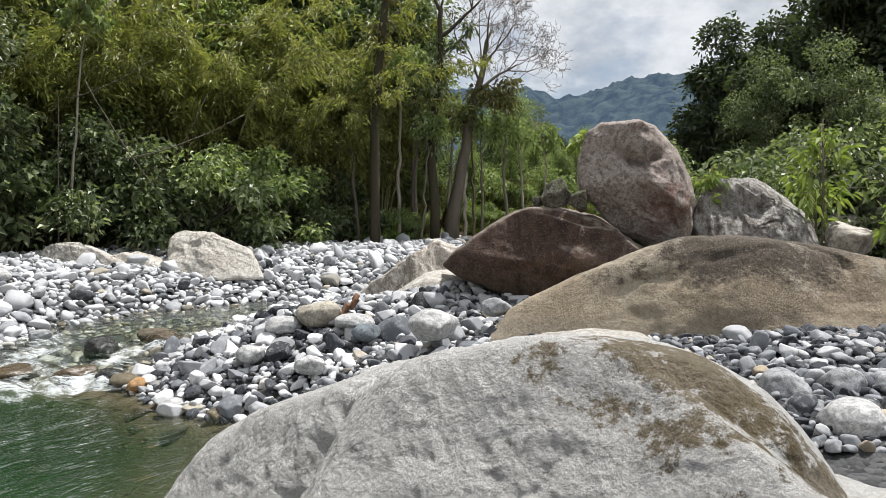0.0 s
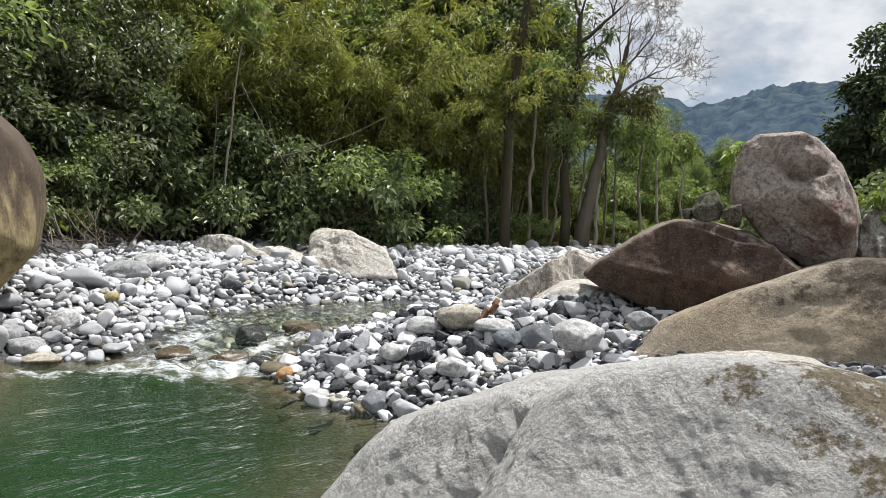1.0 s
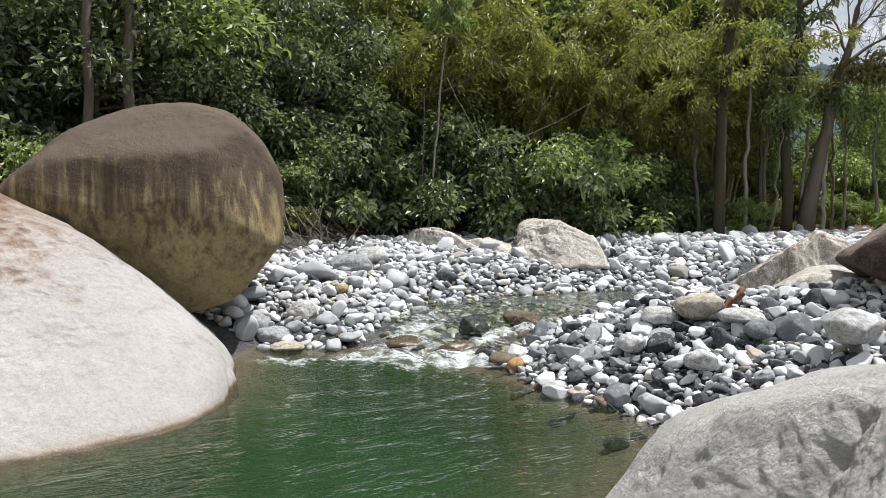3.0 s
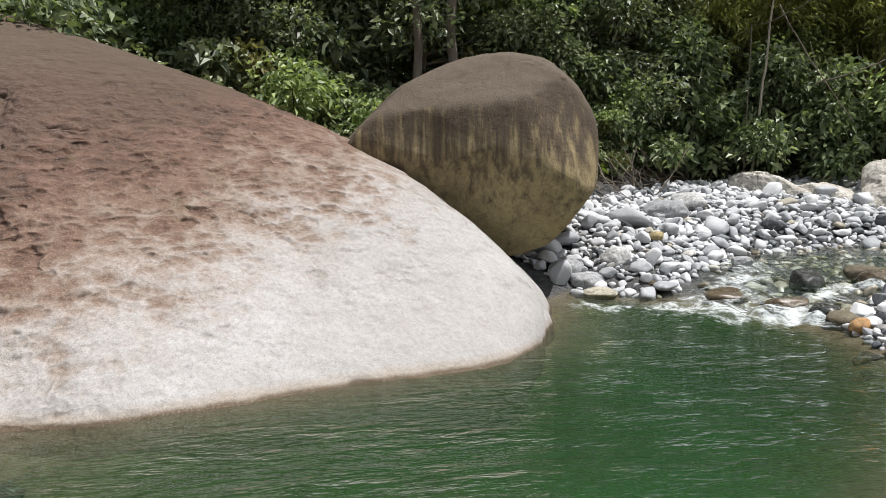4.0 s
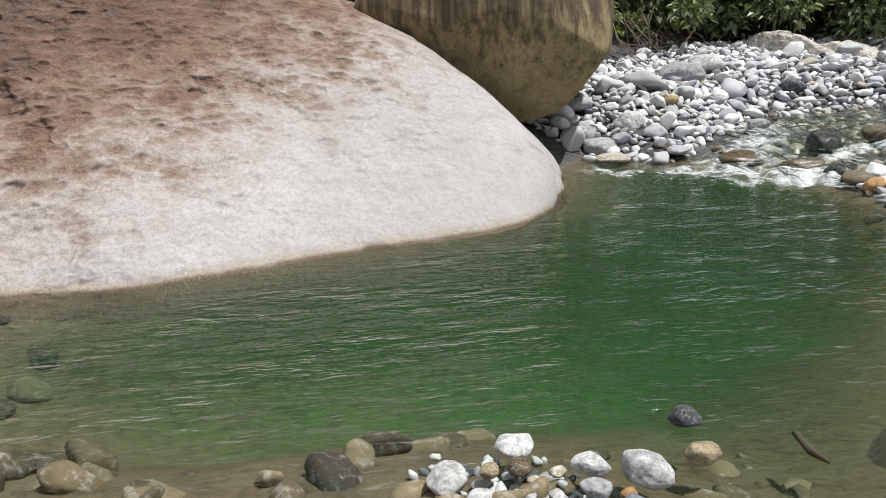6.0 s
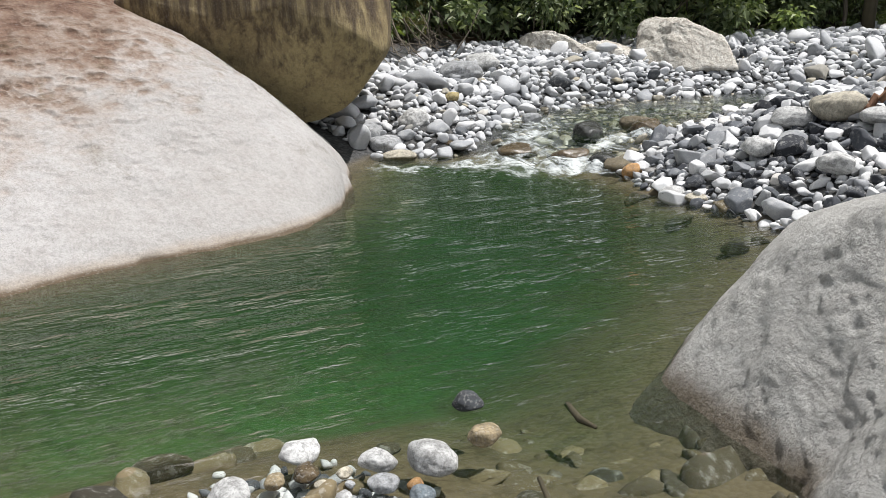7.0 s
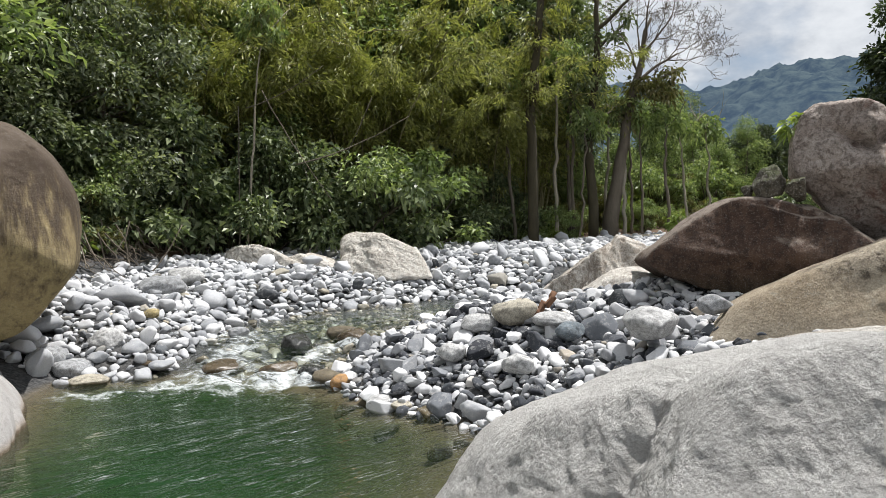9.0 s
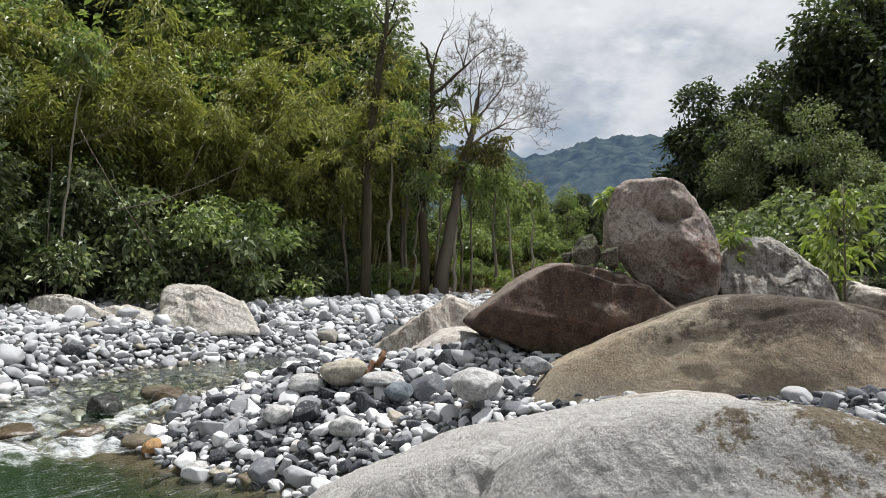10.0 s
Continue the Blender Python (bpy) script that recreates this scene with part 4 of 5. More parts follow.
def scatter(boxes, sizes, seed, keep):
    """Stones packed side by side: rows of x, y, radius. boxes: (x0, x1, y0, y1); sizes: (radius, tries)."""
    r = np.random.default_rng(seed)
    cells, rows = {}, []
    for x0, x1, y0, y1 in boxes:
        for rad, tries in sizes:
            for x, y, u in zip(r.uniform(x0, x1, tries), r.uniform(y0, y1, tries), r.uniform(0.75, 1.3, tries)):
                if not keep(x, y):
                    continue
                rr = rad * u
                cx, cy = int(x // 0.5), int(y // 0.5)
                if any((x - a) ** 2 + (y - b) ** 2 < (0.76 * (rr + c)) ** 2 for i in (-1, 0, 1) for j in (-1, 0, 1) for a, b, c in cells.get((cx + i, cy + j), ())):
                    continue
                cells.setdefault((cx, cy), []).append((x, y, rr))
                rows.append((x, y, rr))
    return rows


LOOK_X, LOOK_Y = np.arange(-20, 16.01, 0.1), np.arange(-4, 40.01, 0.1)
LOOK = np.meshgrid(LOOK_X, LOOK_Y)
LOOK_L, LOOK_R, LOOK_Z = side_of(LEFT_EDGE, *LOOK), -side_of(RIGHT_EDGE, *LOOK), ground_height(*LOOK)


def quick(table, x, y):
    return float(table[int(round((y + 4) / 0.1)), int(round((x + 20) / 0.1))])


def on_land(x, y):
    if max(quick(LOOK_L, x, y), quick(LOOK_R, x, y)) < -0.12:
        return False
    return not (((x - 0.3) / 2.0) ** 2 + ((y - 5.2) / 1.6) ** 2 < 1 or ((x - 3.6) / 2.9) ** 2 + ((y - 11.2) / 2.3) ** 2 < 1 or (x < -9.6 and y < 9.4) or ((x + 1.35) / 1.25) ** 2 + ((y - 14.75) / 1.0) ** 2 < 1)


def stone_pose(r, x, y, rad):
    z = quick(LOOK_Z, x, y)
    a, b, c = rad * r.uniform(1.0, 1.45), rad * r.uniform(0.8, 1.05), rad * r.uniform(0.5, 0.8)
    return Matrix.Translation((x, y, z + 0.5 * c + r.uniform(-0.2, 0.35) * rad)) @ Euler((r.normal() * 0.4, r.normal() * 0.4, r.uniform(0, 6.28))).to_matrix().to_4x4() @ Matrix.Diagonal((a, b, c, 1))


def joined_stones(name, rows, sub, mat, seed, label, sink=0.0):
    shapes, f = stone_shapes(sub, 9, seed)
    r = np.random.default_rng(seed)
    vs, fs, n = [], [], 0
    for i, (x, y, rad) in enumerate(rows):
        m = np.array(stone_pose(r, x, y, rad))
        p = shapes[i % 9]
        vs.append(p @ m[:3, :3].T + m[:3, 3] - np.array([0, 0, sink * rad]))
        fs.append(f + n)
        n += len(p)
    ob = mesh_object(name, np.concatenate(vs), np.concatenate(fs), mat, ground)
    return tagged(ob, label, kind="stuff")


bar_rows = scatter([(-5.4, 1.2, 7.0, 18)], [(0.16, 80), (0.108, 750), (0.073, 5000), (0.05, 12000), (0.034, 15000)], 5, lambda x, y: on_land(x, y) and quick(LOOK_R, x, y) > -0.2)
bar_rows = [q for q in bar_rows if q[2] < 0.1 or q[0] < 0 or q[1] > 9.6]
slab_rows = scatter([(1.2, 6.5, 5.8, 9.6)], [(0.12, 10), (0.08, 120), (0.058, 1500), (0.042, 6000), (0.03, 9000)], 51, on_land)
left_rows = scatter([(-14.5, -3, 10.2, 22.5)], [(0.24, 45), (0.155, 420), (0.105, 4200), (0.074, 12000), (0.05, 14000)], 6, lambda x, y: on_land(x, y) and quick(LOOK_L, x, y) > -0.2 and x > -12.6)
stream_rows = scatter([(-9.4, -4.0, 11.4, 18.5)], [(0.19, 22), (0.12, 260), (0.08, 900)], 52, lambda x, y: max(quick(LOOK_L, x, y), quick(LOOK_R, x, y)) < -0.08)
far_rows = scatter([(-11, 3.5, 22.5, 33)], [(0.21, 110), (0.14, 1500), (0.095, 8000), (0.068, 9000)], 7, lambda x, y: on_land(x, y) and quick(LOOK_L, x, y) > -0.2 and y < 24.5 + max(x + 9, 0) * 1.0)
rank = sorted(range(len(bar_rows)), key=lambda i: -bar_rows[i][2])
picked = [bar_rows[i] for i in rank[:300]]
joined_stones("river_stones", [bar_rows[i] for i in rank[300:2200]], 3, M_STONE_MIX, 40, "rounded grey, black and white river stones")
joined_stones("river_stones", [bar_rows[i] for i in rank[2200:]], 2, M_STONE_MIX, 43, "small rounded grey, black and white river stones")
joined_stones("river_stones", slab_rows, 3, M_STONE_SLATE, 47, "dark and grey river stones below the slab")
joined_stones("stream_stones", stream_rows, 3, M_STONE_STREAM, 48, "wet brown and grey stones in the shallow stream", 0.6)
joined_stones("river_stones", [q for q in left_rows if q[2] > 0.085], 3, M_STONE_PALE, 45, "large rounded pale grey river stones")
joined_stones("river_stones", [q for q in left_rows if q[2] <= 0.085], 2, M_STONE_PALE, 41, "rounded pale grey and white river stones")
joined_stones("river_stones", far_rows, 2, M_STONE_PALE, 42, "rounded pale grey river stones far along the bank")
shapes, tri = stone_shapes(4, 8, 60)
stone_meshes = []
for p in shapes:
    me = bpy.data.meshes.new("river_stone")
    me.from_pydata(p.tolist(), [], tri.tolist())
    me.polygons.foreach_set("use_smooth", [True] * len(me.polygons))
    me.materials.append(M_STONE_MIX_1)
    stone_meshes.append(me)
r = np.random.default_rng(8)
for i, (x, y, rad) in enumerate(picked):
    ob = new("river_stone", stone_meshes[i % 8])
    ob.parent = ground
    ob.matrix_world = stone_pose(r, x, y, rad)

# stones that stand out: x, y, top above ground or water, half width, tallness, material, label
def single_stone(x, y, z, r, tall, mat, label, seed, turn=0.0, long=1.25, name="stone"):
    d, f = sphere(5)
    q = np.random.default_rng(seed)
    n = q.normal(size=(14, 3))
    n /= np.linalg.norm(n, axis=1)[:, None]
    rad = 1 / ((1 / hull_radius(d, [(*a, u) for a, u in zip(n, q.uniform(0.72, 1.0, 14))] + [(0, 0, 1, 1), (0, 0, -1, 1)], 24)) ** 9 + 1) ** (1 / 9)
    p = d * rad[:, None] * (0.92 + 0.06 * fbm(d * 1.6, 4, seed))[:, None] * np.array([long, 1.0, tall]) * r
    ob = mesh_object(name, p, f, mat)
    ob.matrix_world = Matrix.Translation((x, y, z)) @ Matrix.Rotation(turn, 4, "Z")
    return tagged(ob, label, "stone")


for i, (x, y, z, r, tall, mat, label) in enumerate((
    (-6.45, 12.75, 0.27, 0.34, 0.75, S_WETDARK, "wet black stone in the rapids"),
    (-6.0, 13.75, 0.34, 0.3, 0.6, S_MUD, "brown stone above the rapids"),
    (-5.55, 13.1, 0.36, 0.3, 0.75, S_WET, "wet brown stone above the rapids"),
    (-6.15, 11.5, 0.06, 0.32, 0.6, S_WET, "wet brown stone under white water"),
    (-5.55, 11.3, 0.06, 0.26, 0.65, S_WETDARK, "wet dark stone at the drop"),
    (-7.2, 11.6, 0.06, 0.34, 0.5, S_WET, "wet brown stone in white water"),
    (-5.15, 11.05, 0.08, 0.26, 0.5, S_MUD, "flat brown stone at the water's edge"),
    (-4.82, 10.72, 0.08, 0.15, 0.9, S_ORANGE, "orange stone at the water's edge"),
    (-9.35, 10.72, 0.14, 0.36, 0.6, S_GREY, "pale grey pointed stone by the water"),
    (-9.75, 10.65, 0.3, 0.33, 0.75, S_GREY, "grey rounded stone by the water"),
    (-8.9, 10.5, 0.02, 0.3, 0.35, S_CREAM, "flat yellowish stone at the waterline"),
    (-9.3, 11.5, 0.5, 0.35, 0.65, S_WHITE, "large pale stone on the bank"),
    (-9.4, 12.85, 0.78, 0.15, 0.8, S_OCHRE, "yellow ochre stone among pale ones"),
    (-0.58, 9.6, 1.12, 0.36, 0.62, S_WHITE, "large white oval stone on the bar"),
    (-2.4, 11.5, 1.02, 0.34, 0.72, S_CREAM, "cream boulder on the stone bar"),
    (-1.85, 11.15, 0.95, 0.34, 0.4, S_WHITE, "flat pale stone on the bar"),
    (-1.55, 10.6, 0.86, 0.2, 0.8, S_BLUE, "dark blue grey stone on the bar"),
    (-2.1, 9.7, 0.58, 0.2, 0.75, S_WHITE, "white stone on the bar"),
    (-3.9, 9.72, 0.06, 0.18, 0.5, S_WHITE, "white flat stone at the tip of the bar"),
    (-3.55, 9.55, 0.05, 0.13, 0.6, S_CREAM, "yellowish stone at the tip of the bar"),
    (-10.6, 14.9, 1.12, 0.5, 0.6, S_GREY, "grey flat topped boulder on the bank"),
    (-10.9, 16.2, 1.25, 0.42, 0.7, S_WHITE, "white boulder on the bank"),
    (-3.1, 10.4, 0.6, 0.22, 0.7, S_WHITE, "white stone on the bar"),
    (-2.9, 11.4, 0.85, 0.25, 0.7, S_WHITE, "white stone on the bar"),
    (-1.62, 12.5, 1.05, 0.26, 0.65, S_WHITE, "pale stone below the crested rock"),
    (-0.9, 12.0, 1.15, 0.24, 0.8, S_DARK, "dark stone on the bar"),
    (0.2, 10.3, 1.25, 0.2, 0.8, S_GREY, "grey stone beside the slab"),
    (-7.9, 13.3, 0.4, 0.2, 0.6, S_GREY, "grey stone by the rapids"),
    (-8.35, 11.35, 0.12, 0.24, 0.45, S_WET, "wet brown stone by the rapids"),
    (2.55, 6.75, 0.98, 0.23, 0.85, S_GREY, "pale grey rounded stone beside the boulder"),
    (3.0, 6.75, 0.98, 0.21, 1.0, S_GREY, "pale grey rounded stone beside the boulder"),
    (3.38, 6.75, 0.98, 0.2, 1.0, S_GREY, "pale grey rounded stone beside the boulder"),
    (3.72, 6.8, 0.98, 0.22, 1.0, S_GREY, "pale grey rounded stone beside the boulder"),
    (2.85, 6.2, 0.86, 0.27, 0.7, S_WHITE, "broad pale stone beside the boulder"),
    (2.6, 6.45, 0.86, 0.2, 0.7, S_GREY, "grey broken stone beside the boulder"),
    (3.25, 7.5, 0.98, 0.22, 0.75, S_GREY, "large white stone below the slab"),
    (3.4, 6.25, 0.84, 0.2, 0.8, S_DARK, "black stone beside the boulder"),
    (4.1, 7.7, 1.02, 0.26, 0.7, S_DARK, "large dark stone below the slab"),
    (1.45, 8.75, 1.1, 0.12, 0.7, S_WHITE, "white stone at the foot of the slab"),
    (1.05, 8.8, 1.1, 0.1, 0.7, S_WHITE, "white stone at the foot of the slab"),
    (-7.88, 0.34, 0.1, 0.24, 0.75, S_WHITE, "white stone at the shallow shore"),
    (-7.5, 0.35, 0.06, 0.15, 0.7, S_GREY, "grey stone at the shallow shore"),
    (-8.45, 0.1, 0.1, 0.2, 0.7, S_WHITE, "white stone at the shallow shore"),
    (-7.12, 0.48, 0.01, 0.24, 0.35, S_CREAM, "flat cream stone at the shallow shore"),
    (-7.37, 0.08, 0.04, 0.14, 0.6, S_BLUE, "blue grey stone at the shallow shore"),
)):
    single_stone(x, y, z, r, tall, mat, label, 300 + i, turn=(i * 1.7) % 3.1 - 1.5)

for px, py, pz, pr, seed in ((1.1, 11.95, 2.79, 0.22, 291), (1.43, 11.85, 2.68, 0.17, 292), (0.8, 12.0, 2.66, 0.09, 293)):
    d = np.random.default_rng(seed).normal(size=(12, 3))
    d /= np.linalg.norm(d, axis=1)[:, None]
    ob = boulder("perched_stone", (px, py, pz), [(*q, pr * u) for q, u in zip(d, np.linspace(0.65, 1.05, 12))] + [(-0.3, -0.2, 0.9, pr * 0.8), (0.1, -1, 0.1, pr * 0.8), (0, 0, -1, pr * 0.85), (-1, 0.1, 0.2, pr), (1, 0, 0.1, pr), (0, 1, 0, pr)], M_MOSSY, 5, 40, 0.03, 0.2, seed, chips=8)
    tagged(ob, "mossy brown stone lodged between two boulders", "stone")

SHORE = ((-3.38, 2.84, 0.13, S_WHITE), (-3.0, 3.0, 0.11, S_WHITE), (-2.79, 3.16, 0.16, S_WHITE), (-3.36, 2.38, 0.14, S_WHITE), (-3.15, 2.42, 0.085, S_WHITE), (-2.86, 2.87, 0.09, S_GREY), (-2.65, 2.9, 0.08, S_BLUE), (-2.69, 2.74, 0.08, S_BLUE), (-2.89, 2.58, 0.09, S_WHITE), (-3.03, 2.59, 0.055, S_GREY), (-2.95, 2.7, 0.05, S_WHITE), (-3.3, 2.6, 0.07, S_TAN), (-3.08, 2.84, 0.05, S_CREAM), (-3.09, 2.71, 0.05, S_CREAM), (-3.0, 2.79, 0.035, S_GREY), (-3.22, 2.73, 0.09, S_WET), (-2.7, 3.5, 0.11, S_TAN), (-2.98, 3.75, 0.11, S_DARK), (-3.05, 2.46, 0.05, S_WHITE), (-2.78, 2.68, 0.055, S_WHITE), (-2.74, 2.96, 0.05, S_ORANGE), (-2.5, 2.66, 0.09, S_WHITE), (-2.4, 2.5, 0.11, S_GREY), (-2.62, 2.5, 0.08, S_CREAM), (-2.8, 2.42, 0.09, S_GREY))
for i, (x, y, r, mat) in enumerate(SHORE):
    tagged(single_stone(x, y, 0.03 + 0.2 * r, 0.8 * r, 0.72, mat, "rounded stone at the near shore of the pool", 400 + i, turn=(i * 2.3) % 3.1 - 1.5, name="shore_stone"), group="stones at the near shore")

# stones on the bed of the pool, brown with silt
r = np.random.default_rng(90)
drowned = []
for x, y in zip(r.uniform(-9, -1.6, 2600), r.uniform(0.2, 14.5, 2600)):
    d = -max(quick(LOOK_L, x, y), quick(LOOK_R, x, y))
    if 0.02 < d < 1.6 and r.random() < 0.7 - 0.4 * d and (x > -4.5 or y < 1.6) and (y < 4.5 or (d < 1 and r.random() < 0.35)):
        drowned.append((x, y, r.uniform(0.04, 0.17)))
joined_stones("drowned_stones", drowned, 3, M_STONE_BED, 44, "brown silt covered stones under water", 0.45)
r = np.random.default_rng(91)
flags = [(x, y, r.uniform(0.06, 0.15)) for x, y in zip(r.uniform(-3.0, -1.0, 60), r.uniform(2.5, 4.4, 60)) if max(quick(LOOK_L, x, y), quick(LOOK_R, x, y)) < -0.1]
joined_stones("drowned_stones", flags, 3, M_STONE_BED, 49, "flat brown stones lying in the shallows", 0.95)
r = np.random.default_rng(92)
joined_stones("shore_pebbles", [(-2.95 + r.normal() * 0.28, 2.66 + r.normal() * 0.2, r.uniform(0.02, 0.05)) for i in range(260)], 2, M_STONE_MIX, 46, "small dark and grey pebbles at the near shore")
# fallen stick in the shallows
v, f = tube([(-2.3, 3.35, 0.02), (-2.15, 3.2, 0.0), (-2.0, 3.12, 0.02), (-1.85, 3.0, 0.03)], [0.012, 0.016, 0.012, 0.006], 6)
tagged(mesh_object("stick", v, f, M_BARK_DARK), "dark waterlogged stick in the shallows", "stick")
v, f = tube([(-2.55, 4.15, -0.02), (-2.4, 4.0, 0.0), (-2.28, 3.95, 0.01)], [0.02, 0.022, 0.01], 6)
tagged(mesh_object("stick", v, f, M_BARK_DARK), "dark waterlogged stick in the shallows", "stick")

# ---- trees ----


def branch(r, start, way, length, radius, depth, out, tips, bend=0.25, split=3, up=0.25):
    """A forking limb: adds tubes to out and end points to tips."""
    n = 6
    pts, rad = [np.array(start, float)], [radius]
    w = np.array(way, float) / np.linalg.norm(way)
    for i in range(1, n):
        w = w + r.normal(size=3) * bend * 0.5
        w[2] += up * 0.12
        w /= np.linalg.norm(w)
        pts.append(pts[-1] + w * length / (n - 1))
        rad.append(radius * (1 - 0.55 * i / (n - 1)))
    out.append(tube(pts, rad, 6 if radius > 0.04 else 4, False))
    if depth == 0:
        tips.append((pts[-1], w))
        return
    for j in range(split + (depth > 1)):
        u = r.uniform(0.4, 1.0) if j else 1.0
        i = min(n - 1, int(u * (n - 1)))
        side = r.normal(size=3)
        side -= side @ w * w
        side /= np.linalg.norm(side)
        branch(r, pts[i], w * 0.75 + side * r.uniform(0.5, 0.95), length * r.uniform(0.5, 0.75), max(rad[i] * 0.62, 0.007), depth - 1, out, tips, bend, split, up)


def broadleaf(height, spread_r, base_free, mat, bark, leaf, density, seed, trunk_r=0.14, label=""):
    """A tree: trunk with limbs, and a crown of leafy clumps at the limb ends."""
    r = np.random.default_rng(seed)
    thing = new("tree")
    out, tips = [], []
    pts = [np.array([0, 0, -0.4])]
    for i in range(1, 8):
        pts.append(np.array([pts[-1][0] + r.normal() * 0.09 * height / 10, pts[-1][1] + r.normal() * 0.09 * height / 10, i / 7 * height * 0.85]))
    out.append(tube(pts, np.linspace(trunk_r, trunk_r * 0.35, 8), 8))
    clumps = []
    for i in range(24):
        u = r.uniform(base_free, 1.0)
        at = np.array([np.interp(u * height * 0.85, [p[2] for p in pts], [p[a] for p in pts]) for a in range(3)])
        reach = spread_r * (1.1 - 0.7 * (u - base_free) / (1 - base_free)) * r.uniform(0.5, 1.0)
        ang = r.uniform(0, 6.28)
        end = at + np.array([math.cos(ang) * reach, math.sin(ang) * reach, reach * r.uniform(0.0, 0.5)])
        mid = (at + end) / 2 + np.array([0, 0, -0.08 * reach])
        out.append(tube([at, mid, end], [trunk_r * 0.35, trunk_r * 0.22, trunk_r * 0.08], 5, False))
        cr = spread_r * r.uniform(0.2, 0.46)
        clumps.append((*end, cr, cr * r.uniform(0.55, 0.95)))
    top = spread_r * 0.45
    clumps.append((*pts[-1][:2], height * 0.93, top, top * 0.9))
    mesh_object("trunk", *join(out), bark, thing)
    v, f = clump_leaves(r, clumps, density, leaf)
    mesh_object("crown", v, f, mat, thing, False)
    return tagged(thing, label, "tree")


def shrub(width, height, mat, leaf, density, seed, label, name="shrub", clumps=13):
    r = np.random.default_rng(seed)
    thing = new(name)
    out, balls = [], []
    for i in range(clumps):
        ang, reach = r.uniform(0, 6.28), width * r.uniform(0.05, 0.95)
        end = np.array([math.cos(ang) * reach, math.sin(ang) * reach, height * r.uniform(0.15, 0.95) * (1.05 - 0.35 * reach / width)])
        out.append(tube([(0, 0, -0.2), end * np.array([0.4, 0.4, 0.55]), end], [0.03, 0.022, 0.008], 5, False))
        cr = width * r.uniform(0.16, 0.42)
        balls.append((*end, cr, cr * r.uniform(0.6, 1.0)))
    mesh_object("stem", *join(out), M_BARK_DARK, thing)
    v, f = clump_leaves(r, balls, density, leaf, 0.55, 0.25, 0.75)
    mesh_object("foliage", v, f, mat, thing, False)
    return tagged(thing, label, "shrub")


def bamboo(height, culms, seed, label):
    """A bamboo clump: fanning, arching culms, each node with a drooping spray of narrow leaves."""
    r = np.random.default_rng(seed)
    thing = new("bamboo_clump")
    cs, ws, ls = [], [], []
    for i in range(culms):
        ang = r.uniform(0, 6.28)
        b = np.array([math.cos(ang), math.sin(ang), 0]) * r.uniform(0.1, 1.0)
        lean, h = r.uniform(0.1, 0.6), height * r.uniform(0.55, 1.1)
        way = np.array([math.cos(ang), math.sin(ang), 0])
        u = np.linspace(0, 1, 10)[:, None]
        p = b + way * (lean * h * (0.25 * u + 0.75 * u**2.4)) + np.array([0, 0, 1.0]) * h * (u - 0.25 * u**3.0 * (1 + lean))
        p[0, 2] -= 0.3
        v, f = tube(p, np.linspace(0.045, 0.012, 10), 5, False)
        mesh_object("culm", v, f, M_CULM, thing)
        for node in np.linspace(0.4, 1.0, 13):
            at = np.array([np.interp(node, u[:, 0], p[:, a]) for a in range(3)])
            a2 = r.uniform(0, 6.28)
            side = np.array([math.cos(a2), math.sin(a2), r.uniform(-0.2, 0.45)])
            n, reach = 58, r.uniform(0.4, 1.3) * (1.15 - 0.5 * node)
            t = r.random(n) ** 0.7
            q = at + side * (reach * t)[:, None] - np.array([0, 0, 0.55]) * (reach * t**2)[:, None] + r.normal(size=(n, 3)) * (0.05 + 0.1 * t)[:, None]
            w = side + r.normal(size=(n, 3)) * 0.6
            w[:, 2] -= 0.55
            cs.append(q), ws.append(w), ls.append(r.uniform(0.11, 0.25, n))
    L = np.concatenate(ls)
    v, f = leaves(np.concatenate(cs), np.concatenate(ws), r.normal(size=(len(L), 3)) * 0.5 + np.array([0, 0, 1.0]), L, L * 0.3, 0.15, 0.3)
    mesh_object("foliage", v, f, M_LEAF_BAMBOO, thing, False)
    return tagged(thing, label, "bamboo")


def put(thing, x, y, turn=0.0, size=1.0, sink=0.0, first=[]):
    """Places a thing, or a copy of it if it has been placed, on the ground."""
    m = Matrix.Translation((x, y, float(ground_height(x, y)) - sink)) @ Matrix.Rotation(turn, 4, "Z") @ Matrix.Diagonal((size, size, size, 1))
    if thing in first:
        made = copy_thing(thing, m @ Matrix.Diagonal([1 / q for q in thing.scale] + [1]))
        return made
    first.append(thing)
    thing.matrix_basis = m
    return thing


def planted(kinds, rows, seed, group, lo=0.85, hi=1.2):
    r = np.random.default_rng(seed)
    for i, (x, y) in enumerate(rows):
        ob = put(kinds[i % len(kinds)], x, y, r.uniform(0, 6.28), r.uniform(lo, hi))
        tagged(ob, group=group)


FRONT = ((-15.5, 2), (-14.8, 7), (-14.2, 11), (-13.9, 14), (-13.7, 17), (-13.2, 20.5), (-10.2, 24.0), (-7.2, 27.2), (-5.2, 30))


def along(line, count, back_lo, back_hi, seed):
    """Points behind the front edge of the wood."""
    r = np.random.default_rng(seed)
    p = np.array(line, float)
    s = np.r_[0, np.cumsum(np.linalg.norm(np.diff(p, axis=0), axis=1))]
    out = []
    for u in (np.arange(count) + r.uniform(0.1, 0.9, count)) / count * s[-1]:
        q = np.array([np.interp(u, s, p[:, 0]), np.interp(u, s, p[:, 1])])
        t = np.array([np.interp(u + 0.5, s, p[:, 0]), np.interp(u + 0.5, s, p[:, 1])]) - q
        t /= np.linalg.norm(t) + 1e-9
        out.append(q + np.array([-t[1], t[0]]) * r.uniform(back_lo, back_hi))
    return out


